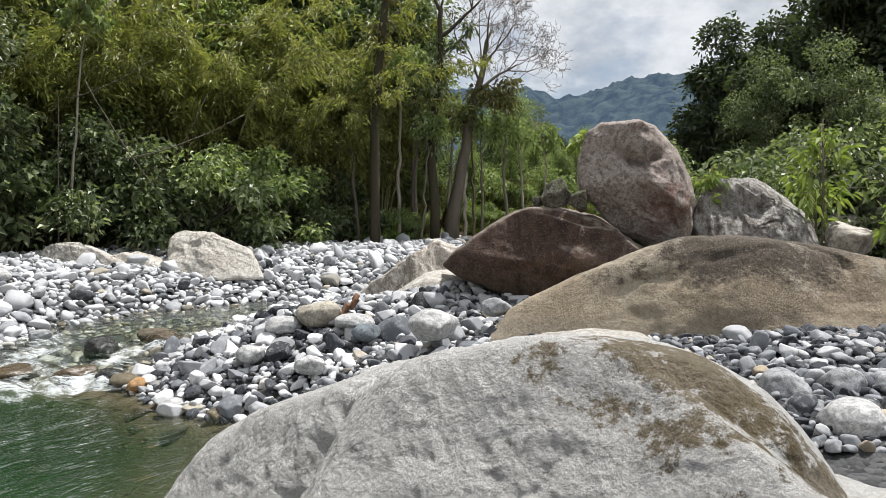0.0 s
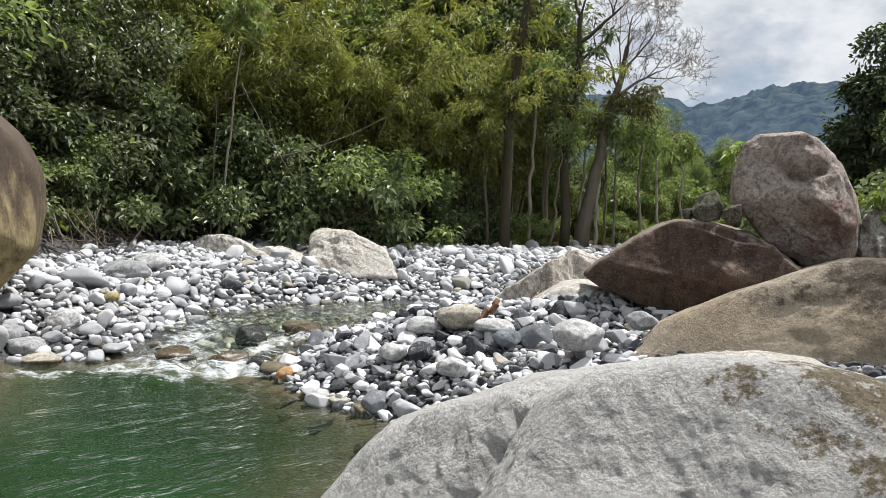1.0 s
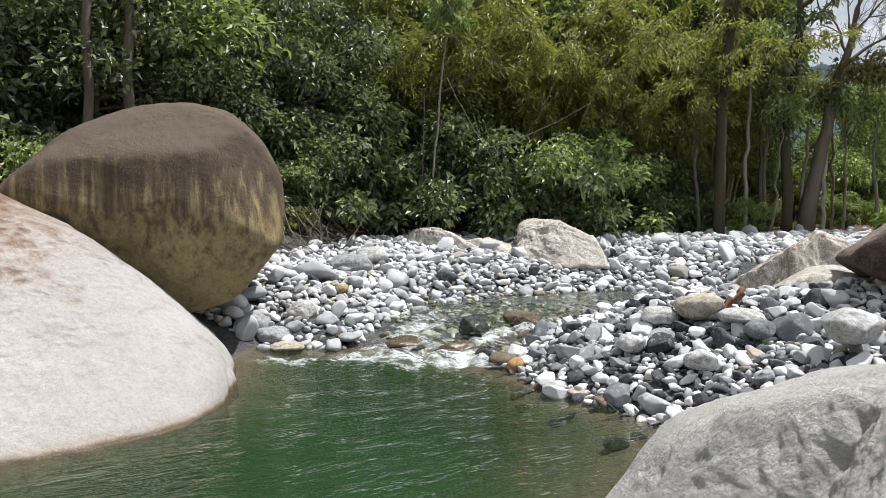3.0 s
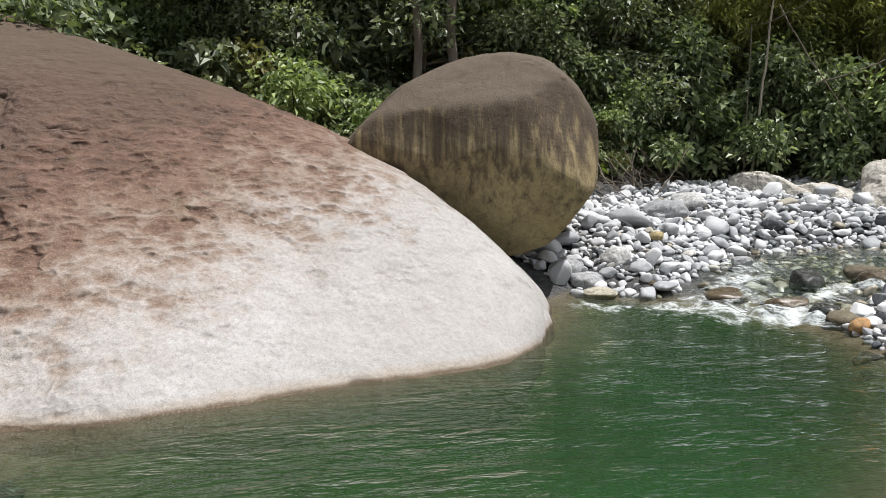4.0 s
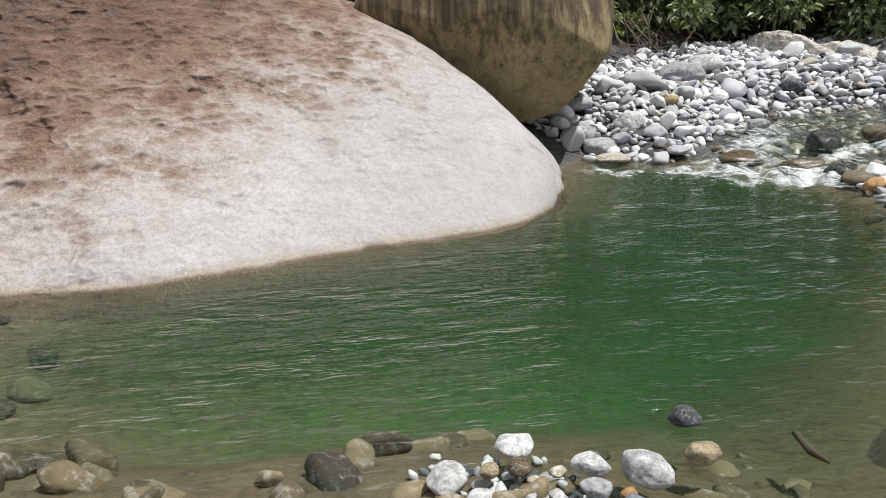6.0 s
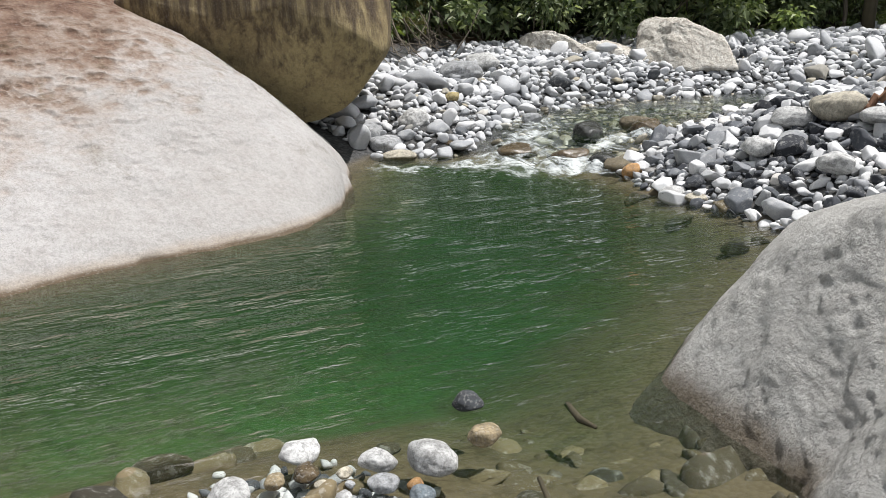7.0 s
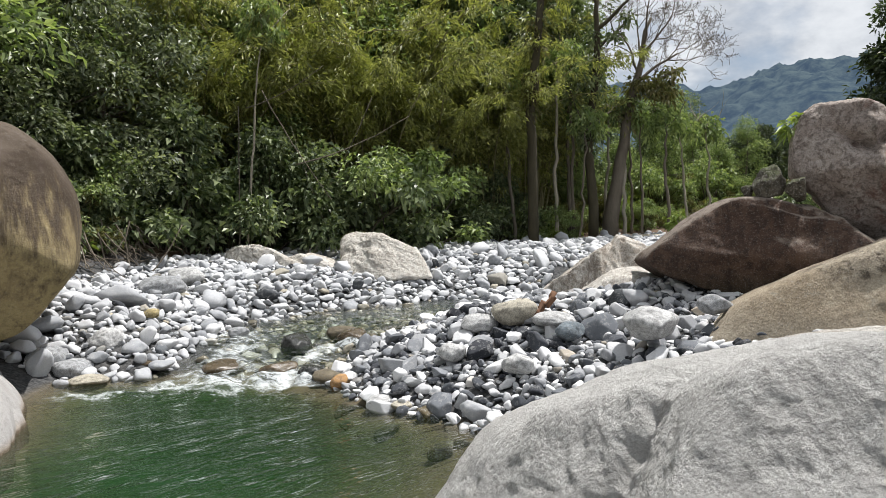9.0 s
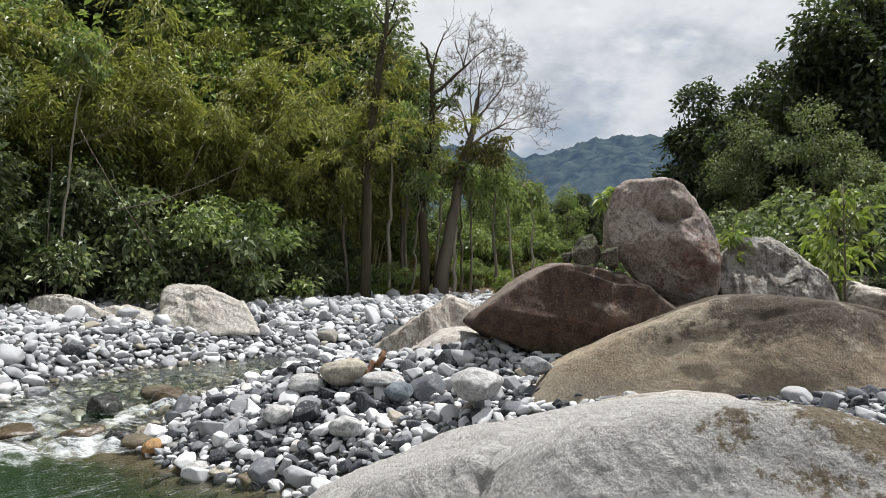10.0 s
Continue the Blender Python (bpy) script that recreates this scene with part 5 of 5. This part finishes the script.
TREES_MID = [broadleaf(9.5, 2.6, 0.2, M_LEAF_MID, M_BARK, 0.185, 46, 100 + i, label="leafy green riverside tree") for i in range(3)]
TREES_DARK = [broadleaf(11, 3.0, 0.16, M_LEAF_DARK, M_BARK, 0.19, 44, 120 + i, label="tall dark green forest tree") for i in range(3)]
TREES_GREY = [broadleaf(10, 2.7, 0.08, M_LEAF_GREY, M_BARK, 0.165, 60, 130 + i, label="creeper-hung tree with pale glossy leaves") for i in range(2)]
SHRUBS = [shrub(w, h, m, lf, den, 140 + i, lab) for i, (w, h, m, lf, den, lab) in enumerate(((1.6, 2.6, M_LEAF_MID, 0.15, 85, "leafy green shrub on the river bank"), (1.1, 1.5, M_LEAF_BRIGHT, 0.17, 80, "bright green shrub on the river bank"), (1.8, 3.2, M_LEAF_DARK, 0.17, 75, "dark green shrub on the river bank"), (1.3, 3.6, M_LEAF_GREY, 0.18, 75, "tall pale leaved shrub on the river bank"), (2.0, 2.2, M_LEAF_DARK, 0.2, 58, "broad leaved dark green shrub"), (1.4, 2.9, M_LEAF_DRY, 0.16, 75, "olive and dry brown shrub on the bank")))]
BAMBOOS = [bamboo(11, 30, 160 + i, "arching olive green bamboo clump") for i in range(3)]
planted([SHRUBS[0], SHRUBS[2], SHRUBS[4], SHRUBS[1], SHRUBS[0], SHRUBS[5], SHRUBS[2], SHRUBS[3]], along(FRONT, 64, 0.0, 1.5, 1), 2, "shrubs along the bank", 0.5, 1.0)
planted(SHRUBS, along(FRONT, 30, 1.0, 2.2, 41), 42, "shrubs along the bank", 0.8, 1.3)
planted(SHRUBS[2:] + TREES_MID[:1], along(FRONT, 22, 2.4, 4.0, 3), 4, "shrubs along the bank", 0.8, 1.6)
planted(TREES_MID + TREES_DARK, along(FRONT, 20, 4.4, 7.2, 5), 6, "trees of the wood", 0.7, 1.05)
planted(TREES_DARK, along(FRONT, 22, 8, 14, 7), 8, "trees of the wood", 1.1, 1.7)
planted(TREES_GREY, [(-15.8, 15.0), (-16.2, 17.6), (-16.2, 12.4), (-15.9, 19.6), (-17.8, 16.2), (-17.5, 10.0)], 9, "trees of the wood", 0.85, 1.1)
planted(BAMBOOS, [(-6.4, 30.4), (-5.2, 31.6), (-8.4, 28.9), (-10.4, 27.0), (-7.2, 31.8), (-8.2, 30.6), (-10.0, 29.2), (-11.8, 27.8), (-13.6, 26.0), (-15.2, 24.0), (-16.6, 22.4), (-10.6, 29.8), (-14.0, 26.6), (-8.6, 31.6), (-12.4, 28.4)], 10, "bamboo clumps", 0.85, 1.15)
planted([SHRUBS[4], SHRUBS[2], SHRUBS[0]], [(-12.3, 20.7), (-11.6, 21.6), (-8.4, 23.9), (-9.3, 23.0), (-12.9, 19.6), (-7.4, 25.2)], 34, "shrubs along the bank", 1.0, 1.35)
# tall trees where the wood ends
planted(TREES_DARK + TREES_MID, [(-6.6, 33.0), (-5.2, 34.2), (-7.6, 35.0), (-4.8, 36.6), (-6.0, 32.8), (-8.6, 36.0)], 27, "trees of the wood", 1.15, 1.4)
planted(TREES_MID, [(-10, 33), (-11.8, 32), (-9.4, 37), (-13.8, 30), (-12.2, 36), (-16.5, 26)], 28, "trees of the wood", 1.45, 1.75)
# open, lower wood further up the river
OPEN = ((-4.6, 30.5), (-1.6, 33), (1.8, 36), (5, 40), (9, 43))
planted([SHRUBS[1], SHRUBS[0], SHRUBS[5]], along(OPEN, 22, 0.3, 2.0, 21), 22, "shrubs along the bank", 0.35, 0.6)
planted([SHRUBS[1], SHRUBS[0], SHRUBS[5], SHRUBS[1]], along(OPEN, 20, 2.2, 4.6, 29), 30, "shrubs along the bank", 0.7, 1.2)
planted(TREES_MID, along(OPEN, 8, 3.0, 6.0, 23), 24, "trees of the wood", 0.42, 0.62)
planted([SHRUBS[2], SHRUBS[4]], along(OPEN, 14, 6, 10, 31), 32, "shrubs along the bank", 1.0, 1.5)
planted([SHRUBS[1], SHRUBS[0]], [(-6.4, 28.0), (-5.6, 29.0), (-5.0, 30.0), (-4.6, 29.4), (-3.9, 29.6), (-3.2, 30.2)], 33, "shrubs along the bank", 0.45, 0.7)
planted(TREES_DARK + TREES_MID[:1], along(OPEN, 16, 7, 15, 25), 26, "trees of the wood", 0.55, 0.8)
TREES_HILL = [broadleaf(13, 3.4, 0.06, M_LEAF_HILL, M_BARK_DARK, 0.4, 26, 180 + i, label="dark tree on the far slope") for i in range(3)]
r = np.random.default_rng(77)
hill = [(0.265 * y + 2.4 + r.uniform(0, 1) ** 1.3 * 26, y) for y in np.linspace(36, 66, 48)]
planted(TREES_HILL, [q for q in hill if q[0] < 0.37 * q[1]], 12, "trees of the slope", 0.5, 0.78)
planted(TREES_HILL, [q for q in hill if q[0] >= 0.37 * q[1]], 17, "trees of the slope", 0.85, 1.15)
planted(TREES_HILL[:1], [(12.9, 45.0)], 18, "trees of the slope", 0.8, 0.85)
planted(TREES_HILL, [(6.5, 48), (9.5, 52), (4.5, 55), (1.5, 52), (8, 60), (12, 62), (-2, 50), (-6, 52), (-10, 48), (8.8, 45), (10.5, 48)], 13, "trees of the slope", 0.26, 0.38)
r = np.random.default_rng(78)
planted(TREES_HILL, [(x + r.normal() * 2, y + r.normal() * 5) for y, x0 in ((74, -8), (92, -6)) for x in np.arange(x0, 34, 2.0)], 19, "trees of the slope", 0.3, 0.44)
planted(SHRUBS[2:5], [(7.4, 17.0), (8.6, 15.8), (9.4, 18.0), (8.0, 20.5), (10.5, 21.0), (6.6, 22.5), (9.0, 24.0), (12.0, 24.0), (7.2, 26.5), (11.0, 27.5), (14.0, 29.0), (5.8, 30), (9.2, 31.0), (13, 33.0), (17.0, 34.0), (7.0, 34), (10.5, 15.0), (11.5, 17.5), (6.2, 18.5), (5.4, 20.5)], 14, "shrubs of the slope", 0.7, 1.5)
planted(TREES_DARK, [(12.5, 30), (16, 33), (15, 26), (19, 38), (12.5, 36)], 15, "trees of the slope", 0.5, 0.72)
planted(TREES_MID, [(11.5, 22.0), (14.0, 24.0)], 16, "trees of the slope", 0.5, 0.65)


def bare_tree(name, path, radii, forks, mat, label, seed, tufts=(), leaf_mat=None, split=3, depth=3):
    """A thin or dead tree: a trunk along a path, forking limbs (place on the path, way, length, radius), and tufts of creeper."""
    r = np.random.default_rng(seed)
    thing = new(name)
    thing.location = path[0]
    o = np.array(path[0])
    pts = np.array(path, float) - o
    s = np.linspace(0, 1, len(pts))
    fine = np.stack([np.interp(np.linspace(0, 1, 14), s, pts[:, a]) for a in range(3)], 1) + r.normal(size=(14, 3)) * 0.04
    fine[0, 2] -= 0.4
    mesh_object("trunk", *tube(fine, np.interp(np.linspace(0, 1, 14), np.linspace(0, 1, len(radii)), radii), 8), mat, thing)
    tips = []
    for u, way, length, rad in forks:
        out = []
        at = np.array([np.interp(u, s, pts[:, a]) for a in range(3)])
        branch(r, at, way, length, rad, depth, out, tips, 0.3, split, 0.3)
        mesh_object("limb", *join(out), mat, thing)
    if tufts:
        v, f = clump_leaves(r, [(x - o[0], y - o[1], z - o[2], a, b) for x, y, z, a, b in tufts], 60, 0.2, 0.45, 0.5, 0.8)
        mesh_object("creeper", v, f, leaf_mat or M_LEAF_DARK, thing, False)
    return tagged(thing, label, "tree")


bare_tree("dead_tree", [(-1.8, 31, 1.7), (-1.4, 31, 4.2), (-0.9, 31, 6.8), (-0.5, 31, 8.5), (-0.1, 31, 10.3)], [0.34, 0.24, 0.17, 0.12, 0.05], [(0.62, (0.6, 0.1, 0.9), 2.3, 0.08), (0.7, (-0.35, 0, 1), 1.9, 0.055), (0.8, (0.9, 0.2, 0.5), 1.9, 0.055), (0.85, (0.2, -0.3, 1), 1.8, 0.05), (0.75, (0.1, 0.4, 1), 1.9, 0.05), (0.6, (1, 0, 0.35), 1.9, 0.05)], M_BARK, "tall bare grey tree with fine twigs", 201, [(-0.4, 31, 7.6, 0.8, 0.5), (0.3, 31, 7.3, 0.7, 0.5), (-1.0, 31, 6.5, 0.5, 0.7), (0.6, 31, 8.0, 0.5, 0.35)], M_LEAF_DRY, 2, 6)
bare_tree("dead_tree", [(-2.3, 30, 1.7), (-2.45, 30, 5.5), (-2.1, 30, 8.9), (-2.0, 30, 10.6), (-2.5, 30, 11.8)], [0.2, 0.16, 0.12, 0.09, 0.03], [(0.62, (0.9, 0, 0.6), 2.0, 0.09), (0.75, (-0.3, 0.2, 1), 1.6, 0.05), (0.5, (0.8, 0.2, 0.8), 1.8, 0.07)], M_BARK_DARK, "dead tree wrapped in creepers", 203, [(-2.2, 30, 9.3, 0.3, 0.8), (-2.1, 30, 8.3, 0.35, 0.6), (-1.4, 30, 9.3, 0.35, 0.35), (-1.0, 30, 10.0, 0.3, 0.4), (-2.6, 30, 7.6, 0.9, 0.7), (-2.4, 30, 5.8, 0.5, 0.9)], None, 2, 2)
bare_tree("tall_tree", [(-4.3, 27.8, 1.4), (-4.35, 27.8, 5.7), (-4.1, 27.8, 8.4), (-3.8, 27.8, 10.9), (-3.55, 27.8, 12.6)], [0.2, 0.17, 0.15, 0.12, 0.05], [(0.8, (0.8, 0, 0.5), 1.0, 0.06), (0.86, (-0.7, 0, 0.7), 1.0, 0.05), (0.9, (0.6, 0.1, 0.8), 0.9, 0.05)], M_BARK_DARK, "tall dark dead trunk with creepers", 205, [(-4.3, 27.8, 7.0, 0.35, 1.2), (-4.0, 27.8, 9.0, 0.4, 1.0), (-3.75, 27.8, 10.6, 0.35, 0.6)], M_LEAF_DRY, 2, 1)
r = np.random.default_rng(206)
SLENDER = ((-3.7, 29.6, 7.0, 0.08), (-3.1, 30.4, 7.4, 0.07), (-2.8, 29.3, 4.6, 0.05), (-1.2, 31.0, 5.2, 0.08), (-0.5, 31.6, 4.6, 0.055), (0.5, 31.4, 4.8, 0.07), (1.3, 33.0, 4.6, 0.06), (-5.1, 28.9, 6.5, 0.07), (-3.3, 31.4, 7.0, 0.08), (-2.0, 32.4, 5.5, 0.07), (-0.9, 33.0, 5.5, 0.06), (-4.7, 30.6, 7.4, 0.06), (2.3, 34.6, 4.5, 0.06), (-14.6, 11.1, 11.0, 0.11), (-14.3, 11.8, 12.0, 0.13), (-11.6, 20.5, 7.0, 0.04))
for i, (x, y, h, girth) in enumerate(SLENDER):
    z = float(ground_height(x, y))
    lean = r.normal() * 0.25
    ob = bare_tree("slender_tree", [(x, y, z), (x + lean * 0.5, y, z + h * 0.5), (x + lean, y, z + h)], [girth, girth * 0.8, girth * 0.4], [(0.9, (0.6, 0.3, 0.7), 1.3, 0.03), (0.95, (-0.6, 0.1, 0.7), 1.2, 0.03)], M_BARK if i % 3 else M_BARK_PALE, "slender pale trunk at the wood's edge", 210 + i, [(x + lean, y, z + h, 0.6, 0.4), (x + lean + 0.4, y, z + h * 0.9, 0.4, 0.3), (x + lean - 0.4, y, z + h * 0.93, 0.4, 0.3)], M_LEAF_MID, 2, 1)
    tagged(ob, group="slender trunks of the wood")

# saplings and tufts on and beside the rocks


def sapling(at, height, spread_r, count, leaf, mat, label, seed, name="sapling"):
    r = np.random.default_rng(seed)
    thing = new(name)
    thing.location = at
    out, cs, ws = [tube([(0, 0, -0.15), (0.02, 0, height * 0.5), (0, 0, height)], [0.022, 0.016, 0.006], 6)], [], []
    for i in range(count):
        u = r.uniform(0.35, 1.0)
        a = r.uniform(0, 6.28)
        reach = spread_r * r.uniform(0.5, 1.0) * (1.15 - 0.6 * u)
        end = np.array([math.cos(a) * reach, math.sin(a) * reach, height * u + reach * 0.35])
        mesh_object("twig", *tube([(0, 0, height * u - 0.1), end * np.array([0.5, 0.5, 1]), end], [0.008, 0.006, 0.003], 4, False), M_BARK, thing)
        n = 9
        t = r.uniform(0.35, 1.0, n)[:, None]
        cs.append(np.array([0, 0, height * u - 0.1]) * (1 - t) + end * t)
        w = end * np.array([1, 1, 0]) + r.normal(size=(n, 3)) * 0.35
        w[:, 2] -= 0.15
        ws.append(w)
    mesh_object("stem", *join(out), M_BARK, thing)
    c = np.concatenate(cs)
    L = leaf * r.uniform(0.7, 1.3, len(c))
    v, f = leaves(c, np.concatenate(ws), r.normal(size=(len(c), 3)) * 0.4 + np.array([0, 0, 1.0]), L, L * 0.42, 0.15, 0.35)
    mesh_object("foliage", v, f, mat, thing, False)
    return tagged(thing, label, "plant")


sapling((5.45, 13.2, 1.85), 2.2, 0.85, 17, 0.2, M_LEAF_BRIGHT, "slender sapling with bright green leaves", 221)
sapling((6.9, 13.6, 1.9), 2.4, 1.0, 18, 0.2, M_LEAF_MID, "leafy sapling beside the slab", 222)
sapling((5.9, 14.6, 1.9), 1.2, 0.8, 18, 0.25, M_LEAF_BRIGHT, "low bright plant behind the slab", 223, "plant")
sapling((6.4, 12.4, 1.75), 0.8, 0.6, 18, 0.2, M_LEAF_BRIGHT, "low yellowish plant beside the slab", 224, "plant")
sapling((3.75, 13.4, 2.2), 1.1, 0.4, 10, 0.18, M_LEAF_BRIGHT, "small plant between two boulders", 225, "plant")
sapling((1.62, 12.75, 3.35), 0.45, 0.28, 6, 0.2, M_LEAF_BRIGHT, "small bright plant growing on a boulder", 226, "plant")
sapling((0.9, 31.0, 1.75), 0.9, 0.5, 16, 0.3, M_LEAF_BRIGHT, "tuft of yellow green grass by the logs", 227, "plant")

# driftwood, fallen poles and roots


def pole(name, a, b, r0, r1, mat, label, seed, sag=0.1):
    q = np.random.default_rng(seed)
    u = np.linspace(0, 1, 8)[:, None]
    p = np.array(a) * (1 - u) + np.array(b) * u - np.array([0, 0, sag]) * np.sin(np.pi * u) + q.normal(size=(8, 3)) * r0 * 0.5
    v, f = tube(p, np.linspace(r0, r1, 8), 7)
    return tagged(mesh_object(name, v, f, mat), label, "wood")


pole("driftwood_log", (-3.2, 30.6, 1.75), (-1.0, 30.9, 1.85), 0.09, 0.06, M_DRIFT, "bleached driftwood log on the gravel", 1, 0)
pole("driftwood_log", (-1.6, 30.6, 1.8), (2.4, 31.2, 1.95), 0.1, 0.07, M_DRIFT, "bleached driftwood log on the gravel", 2, 0)
pole("driftwood_log", (-0.2, 30.3, 1.85), (2.0, 30.5, 2.0), 0.07, 0.05, M_DRIFT, "bleached driftwood log on the gravel", 3, 0)
pole("burnt_log", (-2.14, 11.5, 0.96), (-1.84, 11.55, 1.3), 0.06, 0.045, M_CHAR, "charred reddish log leaning on stones", 4, 0)
for i, (a, b, r0, r1) in enumerate((((-11.6, 20.0, 1.2), (-11.45, 19.9, 5.8), 0.035, 0.03), ((-11.0, 20.4, 6.3), (-9.3, 21.3, 3.2), 0.04, 0.03), ((-11.4, 20.2, 5.8), (-9.3, 20.9, 7.0), 0.03, 0.02), ((-10.2, 20.9, 4.2), (-7.2, 22.2, 5.6), 0.045, 0.02), ((-12.7, 19.3, 1.1), (-12.1, 19.7, 2.4), 0.04, 0.03), ((-10.4, 20.8, 1.35), (-9.8, 21.1, 1.95), 0.05, 0.04), ((-10.2, 20.9, 1.35), (-9.7, 21.1, 1.85), 0.04, 0.03), ((-12.2, 16.6, 1.2), (-11.7, 17.4, 2.5), 0.04, 0.03), ((-11.3, 21.2, 1.35), (-10.4, 21.0, 1.5), 0.07, 0.05), ((-8.6, 23.0, 6.4), (-9.9, 22.2, 3.4), 0.03, 0.02), ((-9.6, 22.0, 2.0), (-10.6, 21.4, 5.4), 0.03, 0.015))):
    pole("bamboo_pole", a, b, r0 * 0.5, r1 * 0.4, M_BARK, "dead pale bamboo pole leaning in the thicket", 10 + i, 0.15)
r = np.random.default_rng(230)
for i in range(13):
    x, y = -13.1 + r.normal() * 0.25, 12.5 + 0.66 * i + r.normal() * 0.2
    z = float(ground_height(x + 0.8, y))
    thing = new("root_tangle")
    for j in range(8):
        a = np.array([x - 0.2 + r.normal() * 0.2, y + r.normal() * 0.35, z + r.uniform(0.5, 1.3)])
        b = np.array([x + r.uniform(0.1, 0.9), y + r.normal() * 0.45, z + r.uniform(-0.1, 0.5)])
        u = np.linspace(0, 1, 5)[:, None]
        p = a * (1 - u) + b * u + r.normal(size=(5, 3)) * 0.07 - np.array([0, 0, 0.15]) * np.sin(np.pi * u)
        mesh_object("root", *tube(p, [0.022, 0.017, 0.013, 0.01, 0.006], 5, False), M_BARK, thing)
    tagged(thing, "bare brown roots hanging from the bank", "roots", group="roots along the bank")

# ---- far mountain ----


def mountain_material():
    m, k = material("forested_mountain")
    v = k.where()
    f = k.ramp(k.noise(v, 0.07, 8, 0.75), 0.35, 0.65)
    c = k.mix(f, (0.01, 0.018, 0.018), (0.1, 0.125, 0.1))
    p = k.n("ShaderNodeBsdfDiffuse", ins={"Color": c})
    # blue haze is painted in: an even glow mixed over the forest colour
    haze_glow = k.n("ShaderNodeEmission", ins={"Color": (0.09, 0.142, 0.235, 1), "Strength": 1.0})
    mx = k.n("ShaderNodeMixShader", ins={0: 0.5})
    link(k.t, p.outputs[0], mx.inputs[1]), link(k.t, haze_glow.outputs[0], mx.inputs[2])
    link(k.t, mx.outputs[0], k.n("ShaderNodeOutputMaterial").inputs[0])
    return m


def mountain_height(x, y):
    az = np.degrees(np.arctan2(x, y))
    crest = np.interp(az, [-90, -30, -5, 2.7, 5.7, 9.4, 15.5, 24, 40, 90], [9, 10, 9.6, 9.5, 9.3, 10.4, 11.3, 12.5, 13, 10])
    dist = np.hypot(x, y)
    up = smooth(420, 900, dist) * (1 - 0.25 * smooth(950, 1300, dist))
    return 900 * np.tan(np.radians(crest)) * up + (20 * fbm(np.stack([x, y, 0 * x], -1) / 130, 4, 50) + 9 * fbm(np.stack([x, y, 0 * x], -1) / 16, 2, 55)) * up - 4


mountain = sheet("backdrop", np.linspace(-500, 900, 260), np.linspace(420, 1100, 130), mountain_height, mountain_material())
tagged(mountain, "distant forested mountain ridge with blue haze painted as glow", "mountain", kind="structure")
